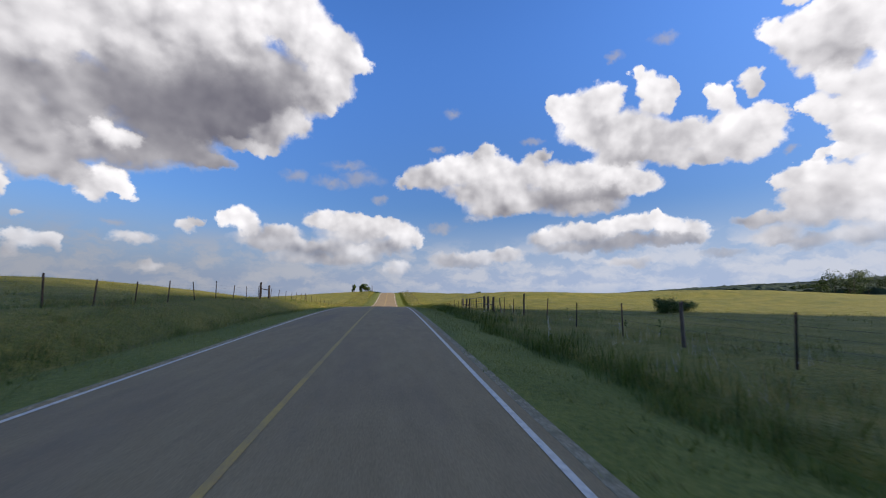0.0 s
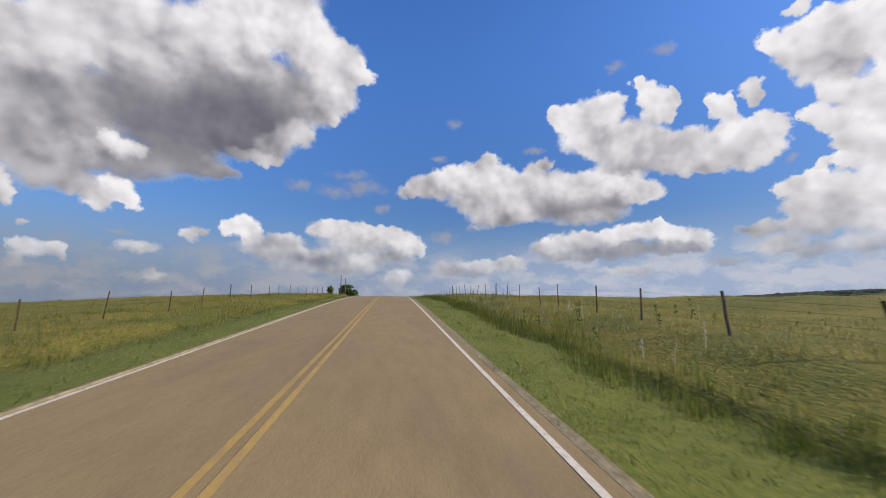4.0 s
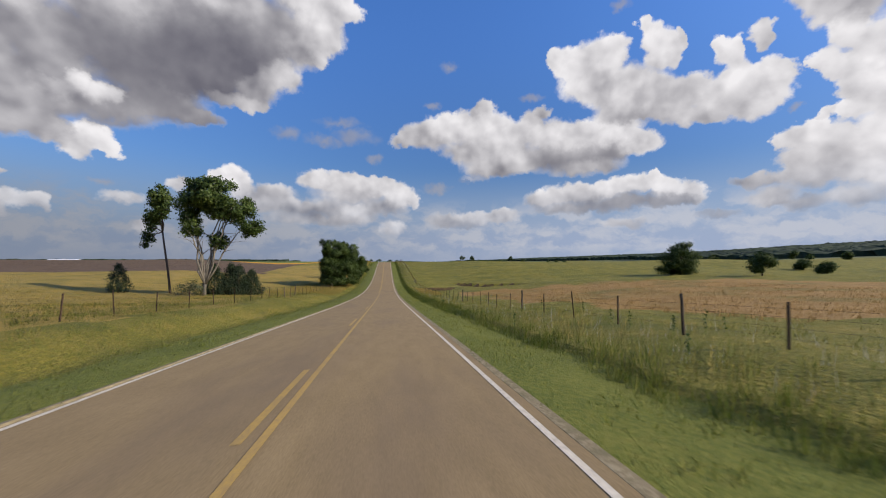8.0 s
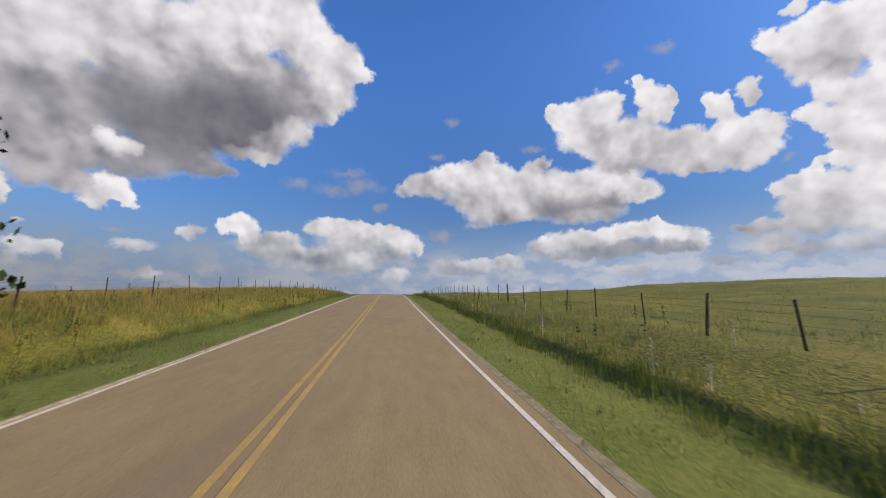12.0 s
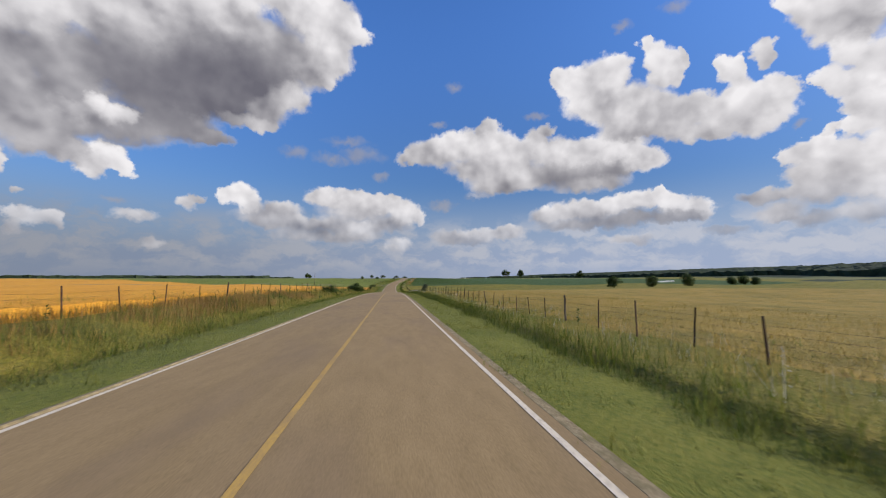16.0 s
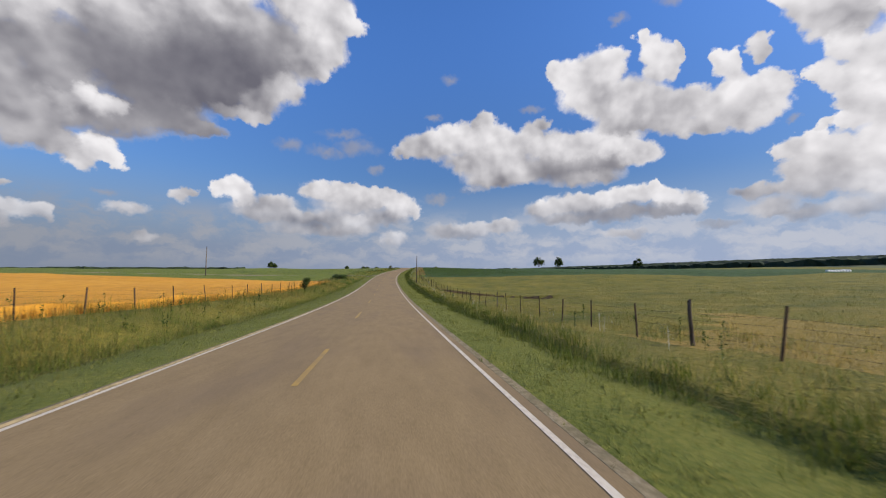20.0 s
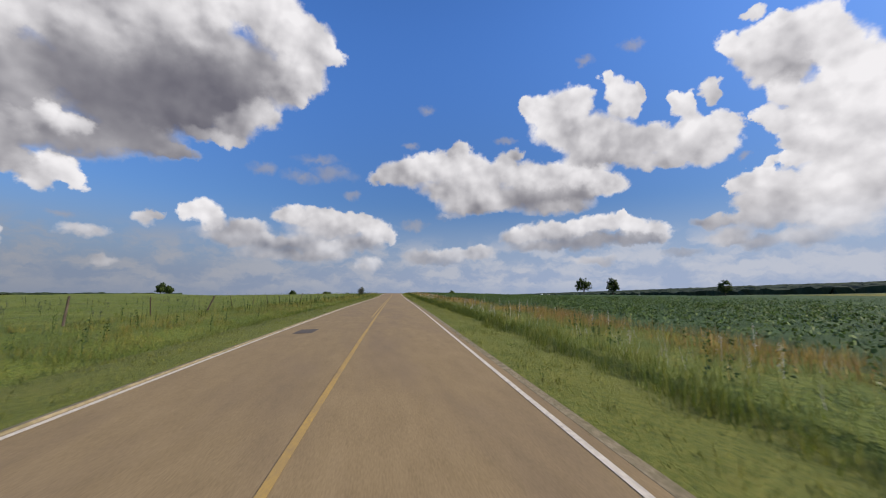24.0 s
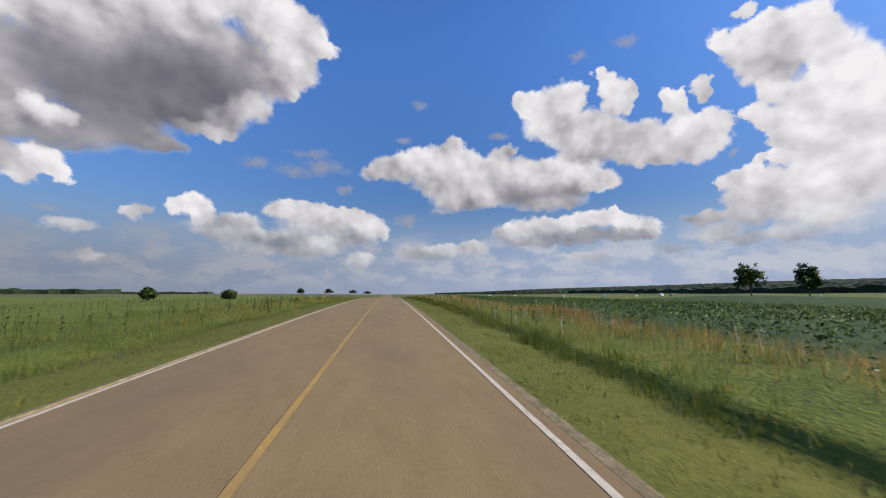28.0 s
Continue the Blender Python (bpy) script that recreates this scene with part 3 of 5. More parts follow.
def road_x(y):
    return np.interp(y, GY, ROAD_X)


def road_z(y):
    return np.interp(y, GY, ROAD_Z)


def step(a, b, v):
    u = np.clip((v - a) / (b - a), 0, 1)
    return u * u * (3 - 2 * u)


def lumps(x, y, s, seed):
    """Smooth rolling bumps of about s metres, from -1 to 1."""
    r = np.random.RandomState(seed)
    out = 0
    for k in range(6):
        a, p, q = r.uniform(0, 6.283), r.uniform(0, 6.283), r.uniform(0.7, 1.6)
        out = out + np.sin((x * np.cos(a) + y * np.sin(a)) * 6.283 / s * q + p)
    return out / 3.2


def scarp(o, y, y0, o0, o1, slope):
    """How far a place lies beyond the line of a washed-out bank, and how strong the bank is there."""
    line = y0 + slope * (o - o0) + 0.7 * np.sin(o / 2.6) + 0.3 * np.sin(o / 1.1 + 1.0)
    return y - line, step(o0 - 1.5, o0 + 1.5, o) * (1 - step(o1 - 3, o1 + 2, o))


SCARPS = ((390.5, 11.8, 21.0, 0.3), (409.0, 24.0, 41.0, -0.95), (793.0, 11.6, 29.0, -0.85))


def gullies(o, y):
    """The hollow in front of each washed-out bank, from 0 to 1."""
    out = 0.0
    for line in SCARPS:
        s, w = scarp(o, y, *line)
        out = out + w * (1 - step(-0.75, 0.2, s)) * np.exp(np.minimum(s, 0) / 8.0)
    return out


def bare_bank(o, y):
    """Where the bank's raw earth shows."""
    out = o < -1e9
    for line in SCARPS:
        s, w = scarp(o, y, *line)
        out = out | ((w > 0.25) & (s > -1.7 + 0.5 * np.sin(o * 1.9)) & (s < 0.45))
    return out


# metres by which the fields stand over the road at the fence, along the way
FIELD_RIGHT = ((-160, -0.2), (20, -0.18), (36, -0.4), (55, -0.52), (70, -0.85), (84, -1), (100, -0.7), (117, -0.95), (125, 0.25), (155, 0.3), (195, 0.2), (226, -0.2), (245, -0.1), (262, 0.15), (300, 0.05), (335, -0.2), (372, -0.62), (402, -0.6), (436, 0.3), (465, 0.35), (520, 0.05), (555, -0.15), (585, -0.3), (605, -0.42), (635, -0.15), (658, 0.06), (700, -0.1), (730, -0.22), (762, -0.65), (810, -0.5), (850, -0.15), (925, -0.1), (1300, 0))
FIELD_LEFT = ((-160, 0.5), (20, 0.75), (60, 0.7), (90, 0.2), (126, -0.6), (160, -0.3), (205, 0.2), (240, 0.05), (270, 0.2), (335, 0.5), (372, 0.2), (400, 0.3), (440, 0.75), (465, 0.8), (510, 0.4), (552, 0.15), (580, 0.4), (625, 0.4), (668, 0.48), (740, 0.42), (762, 0.2), (838, -0.2), (925, -0.38), (1120, -0.3), (1300, 0))


def ground_z(x, y):
    x, y = np.asarray(x, float), np.asarray(y, float)
    o = x - road_x(y)
    a = np.abs(o)
    base = np.interp(y, GY, ROAD_Z)
    far = np.interp(y, GY, LAND_Z)
    z = base + (far - base) * step(12, 70, a)
    # the road's edge, the ditches, and how the fields lie above or below the road
    z = z - 0.061 * step(3.3, 3.5, a) - 0.03 * step(3.75, 4.2, a)
    cut = 0.17 + 0.08 * lumps(y * 0, y, 60, 5) + 0.16 * np.exp(-((y - 385.0) / 45.0) ** 2) + 0.16 * np.exp(-((y - 775.0) / 40.0) ** 2)
    side_r, side_l = (np.interp(y, [p for p, _ in field], [q for _, q in field]) for field in (FIELD_RIGHT, FIELD_LEFT))
    z = z + np.where(o > 0, cut * (step(6.40, 6.95, a) - step(4.2, 6.6, a)) + (side_r + 0.12) * step(6.9, 10.2, a),
                     0.30 * (step(7.0, 9.0, a) - step(4.6, 7.0, a)) + (side_l + 0.12) * step(7.0, 11.0, a))
    z = z + np.where(o < 0, 0.65 * np.exp(-((y - 227.0) / 11.0) ** 2) * step(5.5, 9.0, a) * (1 - step(14, 30, a)), 0.0)
    z = z + 2.2 * np.exp(-((y - 45.0) / 45.0) ** 2) * step(12, 32, -o) + 3.2 * np.exp(-((y - 490.0) / 34.0) ** 2) * step(45, 105, -o)
    z = z + (2.5 * np.exp(-((y - 140.0) / 42.0) ** 2) + 2.6 * np.exp(-((y - 474.0) / 38.0) ** 2)) * step(13, 52, o) * (1 - 0.6 * step(120, 400, o))
    z = z + np.exp(-((y - 560.0) / 120.0) ** 2) * 3.0 * step(60, 300, o)
    # rolling fields and the wooded ridge far to the right
    z = z + 0.05 * lumps(x, y, 3.5, 1) * step(3.8, 6, a) + 0.12 * lumps(x, y, 14, 2) * step(7, 14, a) + 0.7 * lumps(x, y, 130, 3) * step(25, 120, a)
    z = z + 46.0 * step(280, 1250, o) * (1 - 0.33 * step(850, 1300, y)) + 6.0 * step(1300, 2600, -o) + 9.0 * step(1500, 3600, y) * step(10, 400, a)
    vale = step(9, 24, o) * (1 - step(60, 140, o))
    z = z - vale * (1.5 * np.exp(-((y - 796) / 26) ** 2) + 0.8 * np.exp(-((y - 405) / 24) ** 2))
    z = z - 1.0 * gullies(o, y)
    return z


def height(x, y):
    return float(ground_z(x, y))


def spot(o, y):
    """A place on the ground o metres beside the road's centre line."""
    x = float(road_x(y)) + o
    return Vector((x, y, height(x, y)))


def steps_out(inner, outer, first, grow):
    v, s, out = inner, first, []
    while v < outer:
        out.append(v)
        v += s
        s *= grow
    return out + [outer]


def mesh_of(name, verts, faces, mats, index=None, smooth=False):
    me = bpy.data.meshes.new(name)
    me.from_pydata([tuple(v) for v in verts] if not isinstance(verts, np.ndarray) else verts.tolist(), [], faces if isinstance(faces, list) else faces.tolist())
    for m in mats:
        me.materials.append(m)
    if index is not None:
        me.polygons.foreach_set("material_index", np.asarray(index, dtype=np.int32))
    if smooth:
        me.polygons.foreach_set("use_smooth", np.ones(len(me.polygons), dtype=bool))
    me.update()
    return me


def sheet(name, os_, ys, zfun, mats, index_fun=None, smooth=True):
    """A sheet of quads over offsets from the road's centre line and places along it."""
    O, Y = np.meshgrid(np.array(os_), np.array(ys))
    X = road_x(Y) + O
    V = np.stack([X, Y, zfun(X, Y, O)], -1).reshape(-1, 3)
    n, m = len(os_), len(ys)
    i = (np.arange(m - 1)[:, None] * n + np.arange(n - 1)[None, :]).reshape(-1)
    F = np.stack([i, i + 1, i + n + 1, i + n], -1)
    idx = None
    if index_fun:
        C = V[F].mean(1)
        idx = index_fun(C[:, 0], C[:, 1], C[:, 0] - road_x(C[:, 1]))
    return mesh_of(name, V, F, mats, idx, smooth)


GROUND_MATS = [PASTURE, VERGE, GRAVEL, DRY_GRASS, WHEAT, PLOUGHED, SOIL, EARTH, STUBBLE, FAR_LAND, GREEN_PASTURE, WOODLAND, RUSTY_GRASS]


def zone(x, y, o):
    """Which crop or cover grows where."""
    a = np.abs(o)
    edge = 1.2 * lumps(x, y, 17, 8)
    k = np.zeros(len(x), int)
    k[(o < -11.5 + edge) & (y > 205) & (y < 470)] = 3
    k[(o > 18 + edge * 3) & (o < 90) & (y > 300) & (y < 372 + edge * 4)] = 12
    k[(o > 11 + edge) & (o < 150) & (y > 520) & (y < 735 + edge * 3)] = 3
    k[(o < 0) & (y > 806)] = 10
    k[(o < -11.5) & (o > -700) & (y > 512) & (y < 806 + np.maximum(0, -o - 60) * 0.8)] = 4
    k[(o < -42 + edge) & (y > 418) & (y < 508)] = 5
    k[(o < -11) & (o > -42 + edge) & (y > 395) & (y < 470)] = 3
    k[(o > 6) & (o < 14) & (y > 838) & (y < 1118)] = 10
    k[(o > 12.5 + edge * 0.4) & (o < 330) & (y > 838) & (y < 1118)] = 6
    k[(o > 8) & (o < 700) & (y >= 1118) & (y < 1330)] = 10
    k[(o > 420) | (o < -700) | (y > 1330)] = 9
    k[bare_bank(o, y)] = 7
    k[(o > 470 + 50 * lumps(x, y, 160, 21)) & (o < 1500) & (y < 3300)] = 11
    k[a < 6.5] = 1
    k[(o < 3.72) & (o > -3.57)] = 2
    drive = ((o < -3) & (o > -8.5) & (np.abs(y - 228) < 1.2 + 0.2 * a)) | ((o < -3) & (o > -10) & (np.abs(y - 527) < 3.5)) | ((o > 3) & (o < 11) & (np.abs(y - 57) < 3))
    k[drive & (o < 0)] = 3
    cross = (o < -3) & (o > -260) & (np.abs(y - 846) < 3.0)
    k[cross] = 2
    return k


near = [3.3, 3.4, 3.55, 3.72, 3.86, 4.2, 4.7, 5.3, 5.8, 6.15, 6.4, 6.55, 6.7, 6.85, 7.0, 7.15, 7.35, 7.8, 8.4, 9, 9.6, 10.2, 11, 11.5, 12.5, 13.5, 15]
outs = near + steps_out(16.0, 4200, 0.9, 1.075)
OFFS = [-v for v in reversed(outs)] + [-1.2, 1.2] + outs
ALONG = [-150, -110, -80, -60] + list(np.arange(-45.0, 385.0, 2.2)) + list(np.arange(385.5, 415.0, 0.5)) + list(np.arange(416.0, 772.0, 2.2)) + list(np.arange(772.5, 799.0, 0.55)) + list(np.arange(800.0, 1130.0, 2.2)) + steps_out(1131.0, 5100, 3.0, 1.045)
ground = tagged(new("ground", sheet("ground", OFFS, ALONG, lambda X, Y, O: ground_z(X, Y) - 0.12 * ((O > -3.35) & (O < 3.5)), GROUND_MATS, zone)),
                "rolling prairie farmland with pasture, ripe wheat and green soybeans", "ground", kind="structure")

across = np.abs(np.array(OFFS[:-1]) + np.array(OFFS[1:])) / 2
ground.data.polygons.foreach_set("use_smooth", np.tile(across > 3.9, len(ALONG) - 1))

ROAD_END = 1700.0
ROAD_Y = np.concatenate([np.arange(-45.0, 1200.0, 2.0), np.arange(1200.0, ROAD_END, 12.0)])


def road_height(X, Y, O):
    return road_z(Y) - 0.018 * np.abs(O)


road = tagged(new("road", sheet("road", [-3.47, -3.43, -3.2, -1.7, -0.15, 0.15, 1.7, 3.3, 3.68, 3.72], ROAD_Y,
                                lambda X, Y, O: road_height(X, Y, O) - 0.12 * ((O > 3.7) | (O < -3.45)), [ASPHALT], None, False)),
              "two-lane country road of worn brown-grey asphalt", "road", kind="structure")


def stripe(o0, o1, y0, y1, mat, name, lift=0.006, step_m=2.0):
    ys = np.linspace(y0, y1, max(2, int((y1 - y0) / step_m) + 1))
    me = sheet(name, [o0, o1], ys, lambda X, Y, O: road_height(X, Y, O) + lift, [mat])
    ob = new(name, me)
    ob.parent = road
    return ob


tagged(stripe(3.27, 3.365, -45, ROAD_END - 5, WHITE_LINE, "edge_line"), "solid white edge line")
tagged(stripe(-3.32, -3.225, -45, ROAD_END - 5, WHITE_LINE, "edge_line"), "solid white edge line")
# the centre line: solid on one side or both on the rises, broken in the long dips
for y0, y1 in ((30, 222), (362, 560), (885, 940)):
    tagged(stripe(-0.16, -0.06, y0, y1, YELLOW_LINE, "centre_line"), "worn solid yellow line")
for y0, y1 in ((-45, 250), (250, 480), (480, 706), (850, 1120)):
    tagged(stripe(0.05, 0.15, y0, y1, YELLOW_LINE, "centre_line"), "worn solid yellow line")
for y in np.arange(230, 1090, 12.4):
    if y < 322 or 700 < y < 850 or 945 < y < 978 or y > 1030:
        tagged(stripe(-0.20, -0.09, y, y + 3.6, YELLOW_LINE, "centre_dash", step_m=1.3), "worn broken yellow line")
tagged(stripe(2.35, 2.95, 368.6, 370.0, PATCH, "asphalt_patch", lift=0.008, step_m=0.5), "dark square asphalt repair")
tagged(stripe(-2.6, -1.9, 878, 879.4, PATCH, "asphalt_patch", lift=0.008, step_m=0.5), "dark asphalt repair")

# ---- how things are put together ----
def empty(name, at, label, category, group="", kind=""):
    ob = new(name)
    ob.location = at
    ob.empty_display_size = 0.3
    return tagged(ob, label, category, group, kind)


def attach(name, me, parent, label="", at=None):
    """One mesh as a part of a thing; at: its place within the thing."""
    ob = new(name, me)
    ob.parent = parent
    if at is not None:
        ob.matrix_basis = at
    return tagged(ob, label) if label else ob


class Shape:
    """Vertices and faces gathered for one mesh."""

    def __init__(self):
        self.v, self.f = [], []

    def tube(self, points, radii, sides=7, cap=True):
        points = [Vector(p) for p in points]
        start = len(self.v)
        side = Vector((1, 0.01, 0.0))
        for i, p in enumerate(points):
            along = (points[min(i + 1, len(points) - 1)] - points[max(i - 1, 0)]).normalized()
            u = along.cross(side if abs(along.dot(side)) < 0.9 else Vector((0, 1, 0))).normalized()
            w = along.cross(u)
            for k in range(sides):
                a = 6.2832 * k / sides
                self.v.append(p + (u * math.cos(a) + w * math.sin(a)) * radii[i])
        n = len(points)
        for i in range(n - 1):
            for k in range(sides):
                a, b = start + i * sides + k, start + i * sides + (k + 1) % sides
                self.f.append((a, b, b + sides, a + sides))
        if cap:
            self.f.append(tuple(start + k for k in range(sides))[::-1])
            self.f.append(tuple(start + (n - 1) * sides + k for k in range(sides)))
        return self

    def box(self, size, at=(0, 0, 0), turn=None, taper=1.0):
        m = Matrix.Translation(at) @ (turn or Matrix.Identity(4))
        s = len(self.v)
        for z in (-0.5, 0.5):
            k = taper if z > 0 else 1.0
            for x, y in ((-0.5, -0.5), (0.5, -0.5), (0.5, 0.5), (-0.5, 0.5)):
                self.v.append(m @ Vector((x * size[0] * k, y * size[1] * k, z * size[2])))
        for f in ((3, 2, 1, 0), (4, 5, 6, 7), (0, 1, 5, 4), (1, 2, 6, 5), (2, 3, 7, 6), (3, 0, 4, 7)):
            self.f.append(tuple(s + i for i in f))
        return self

    def mesh(self, name, mat, smooth=False):
        return mesh_of(name, self.v, self.f, [mat], None, smooth)


def face_back(V, k):
    """Turn loose faces over where needed, so that their fronts look back down the road."""
    F = V.reshape(-1, k, 3)
    side = np.cross(F[:, 1] - F[:, 0], F[:, 2] - F[:, 0])[:, 1] > 0
    F[side] = F[side][:, ::-1]
    return F.reshape(-1, 3)


def leaf_mesh(name, centres, size, mat, rng, droop=0.0, up=False, outward=None):
    """Many small pointed leaves, one quad each, at the given centres, turned every way."""
    n = len(centres)
    d = rng.normal(size=(n, 3))
    d[:, 2] -= droop
    d /= np.linalg.norm(d, axis=1)[:, None]
    e = np.cross(d, rng.normal(size=(n, 3)))
    e /= np.linalg.norm(e, axis=1)[:, None] + 1e-9
    s = size * rng.uniform(0.6, 1.3, (n, 1))
    V = np.stack([centres - d * s * 0.55, centres + e * s * 0.34, centres + d * s * 0.6, centres - e * s * 0.34], 1).reshape(-1, 3)
    normals = None
    if outward is not None:
        F = V.reshape(-1, 4, 3)
        turn = (np.cross(F[:, 1] - F[:, 0], F[:, 2] - F[:, 0]) * outward).sum(1) < 0
        F[turn] = F[turn][:, ::-1]
        V = F.reshape(-1, 3)
        N_ = outward + rng.normal(size=(n, 3)) * 0.3
        normals = np.repeat(N_ / np.linalg.norm(N_, axis=1)[:, None], 4, 0)
    if up:
        V = face_back(V, 4)
        N_ = rng.normal(size=(n, 3)) * 0.4 + np.array([0, 0, 0.8])
        normals = np.repeat(N_ / np.linalg.norm(N_, axis=1)[:, None], 4, 0)
    return quads(name, V, mat, 4, normals)


def quads(name, V, mat, k=4, normals=None):
    """A mesh of loose faces of k corners each, from an array of corners."""
    n = len(V) // k
    me = bpy.data.meshes.new(name)
    me.vertices.add(len(V))
    me.vertices.foreach_set("co", np.ascontiguousarray(V, dtype=np.float32).reshape(-1))
    me.loops.add(n * k)
    me.loops.foreach_set("vertex_index", np.arange(n * k, dtype=np.int32))
    me.polygons.add(n)
    me.polygons.foreach_set("loop_start", np.arange(0, n * k, k, dtype=np.int32))
    me.polygons.foreach_set("loop_total", np.full(n, k, dtype=np.int32))
    me.materials.append(mat)
    me.update(calc_edges=True)
    if normals is not None:
        me.polygons.foreach_set("use_smooth", np.ones(n, dtype=bool))
        me.normals_split_custom_set_from_vertices(normals)
    return me


def clumps(rng, lobes, count, per, spread):
    """Centres of leaves in clumps that sit in the outer part of ellipsoid lobes (x, y, z, rx, ry, rz)."""
    # each lobe is a heap of smaller billows, with gaps between them
    subs = []
    for x, y, z, a, b, c in lobes:
        for k in range(14):
            d = rng.normal(size=3)
            d /= np.linalg.norm(d)
            q = rng.uniform(0.5, 0.92)
            s = rng.uniform(0.26, 0.44)
            subs.append((x + d[0] * a * q, y + d[1] * b * q, z + d[2] * c * q, a * s, b * s, c * s, *d))
    L = np.array(subs, float)
    wgt = (L[:, 3] * L[:, 4] * L[:, 5]) ** 0.67
    pick = rng.choice(len(L), count, p=wgt / wgt.sum())
    d = rng.normal(size=(count, 3))
    d /= np.linalg.norm(d, axis=1)[:, None]
    r = rng.uniform(0.2, 1.0, (count, 1)) ** 0.4 * rng.uniform(0.85, 1.1, (count, 1))
    c = L[pick, :3] + d * r * L[pick, 3:6]
    c = np.repeat(c, per, 0) + rng.normal(size=(count * per, 3)) * spread * np.array([1, 1, 0.75])
    return c, np.repeat(d * 0.8 + L[pick, 6:] * 0.6, per, 0)


def branchy(rng, base, tips, r0, bend=0.12, kinks=5):
    """Crooked, tapering limbs from base to each tip."""
    out = []
    for tip in tips:
        base_v, tip_v = Vector(base), Vector(tip)
        pts, rad = [], []
        long_ = (tip_v - base_v).length
        for i in range(kinks + 1):
            u = i / kinks
            p = base_v.lerp(tip_v, u)
            p.z += 0.10 * long_ * math.sin(u * math.pi)
            if 0 < i:
                p += Vector(rng.normal(size=3) * bend * long_ / kinks)
            pts.append(p)
            rad.append(r0 * (1 - 0.86 * u) + 0.012)
        out.append((pts, rad))
    return out


def broadleaf(name, at, label, lobes, leaf=0.16, count=500, per=16, spread=0.35, stems=3, trunk_r=0.2, fork=0.3, leaf_mat=None, bark=None, seed=1, lean=(0, 0), category="tree", group="", droop=0.3):
    """A tree or bush: trunk, crooked limbs, and a crown of many leaves."""
    rng = np.random.RandomState(seed)
    ob = empty(name, at, label, category, group)
    bark, leaf_mat = bark or BARK, leaf_mat or LEAF
    L = np.array(lobes, float)
    top = float((L[:, 2]).max())
    split = Vector((lean[0] * fork, lean[1] * fork, top * fork))
    s = Shape()
    s.tube([(0, 0, -0.25), (lean[0] * fork * 0.3, lean[1] * fork * 0.3, split.z * 0.35), (lean[0] * fork * 0.75, lean[1] * fork * 0.75, split.z * 0.75), split],
           [trunk_r * 1.25, trunk_r, trunk_r * 0.9, trunk_r * 0.8], 9)
    attach("trunk", s.mesh("trunk", bark, True), ob)
    tips = [Vector(l[:3]) + Vector(rng.normal(size=3)) * 0.25 * min(l[3:]) for l in lobes]
    for k in range(max(0, stems - len(tips))):
        l = lobes[rng.randint(len(lobes))]
        tips.append(Vector(l[:3]) + Vector([rng.uniform(-0.7, 0.7) * l[3], rng.uniform(-0.7, 0.7) * l[4], rng.uniform(0, 0.7) * l[5]]))
    for pts, rad in branchy(rng, split, tips, trunk_r * 0.6):
        limb = Shape().tube(pts, rad, 6)
        for j in range(2, len(pts) - 1):
            twig = Vector(rng.normal(size=3)).normalized() * (pts[-1] - pts[0]).length * 0.3
            twig.z = abs(twig.z) * 0.7
            limb.tube([pts[j], pts[j] + twig * 0.5 + Vector(rng.normal(size=3)) * 0.1, pts[j] + twig], [rad[j] * 0.55, rad[j] * 0.35, 0.012], 5)
        attach("limb", limb.mesh("limb", bark, True), ob)
    c, out = clumps(rng, lobes, count, per, spread)
    keep = c[:, 2] > 0.05
    attach("crown", leaf_mesh("crown", c[keep], leaf, leaf_mat, rng, droop, False, out[keep]), ob)
    return ob


def cedar(name, at, label, tall, wide, seed, count=420, per=14, leaf=0.13, group=""):
    """A dense cone-shaped juniper."""
    rng = np.random.RandomState(seed)
    ob = empty(name, at, label, "tree", group)
    attach("trunk", Shape().tube([(0, 0, -0.2), (0.03, 0, tall * 0.5), (0, 0.02, tall * 0.93)], [0.05 * tall ** 0.7, 0.035 * tall ** 0.7, 0.012], 7).mesh("trunk", BARK_DARK, True), ob)
    u = rng.uniform(0.0, 1.0, count) ** 1.35
    a = rng.uniform(0, 6.283, count)
    prof = wide / 2 * np.minimum(1.0, 0.55 + 1.6 * u) * (1 - u) ** 0.75 + 0.05
    lumpy = 1 + 0.28 * np.sin(a * 3 + u * 9 + seed) * rng.uniform(0.4, 1, count)
    r = prof * lumpy * rng.uniform(0.35, 1.0, count) ** 0.5
    c = np.stack([r * np.cos(a), r * np.sin(a), 0.1 + u * tall * 0.95], -1)
    c = np.repeat(c, per, 0) + rng.normal(size=(count * per, 3)) * np.array([0.16, 0.16, 0.2]) * (tall / 4) ** 0.4
    c[:, 2] = np.abs(c[:, 2])
    attach("crown", leaf_mesh("crown", c, leaf, LEAF_DARK, rng, -0.6), ob)
    return ob


# ---- trees and bushes along the road ----
at = spot(-23.0, 342.0)
broadleaf("cottonwood_tree", at, "tall spreading cottonwood with pale forked trunks in a field",
          [(0.6, 0, 13.9, 3.0, 3.2, 2.2), (-1.6, 0.5, 12.4, 2.0, 2.4, 2.0), (3.6, 0.2, 11.8, 2.3, 2.6, 2.2), (5.6, 0.4, 9.4, 1.5, 1.7, 1.3), (1.6, 0.8, 11.8, 2.4, 2.4, 1.9), (-1.6, -0.4, 9.2, 1.1, 1.3, 1.2), (1.6, 0.2, 7.4, 1.1, 1.2, 1.2), (-2.4, 0.3, 10.8, 1.2, 1.4, 1.2)],
          leaf=0.27, count=1900, per=16, spread=0.26, stems=11, trunk_r=0.21, fork=0.11, leaf_mat=LEAF_LIGHT, bark=BARK, seed=3, lean=(0.8, 0))
at = spot(-29.8, 347.0)
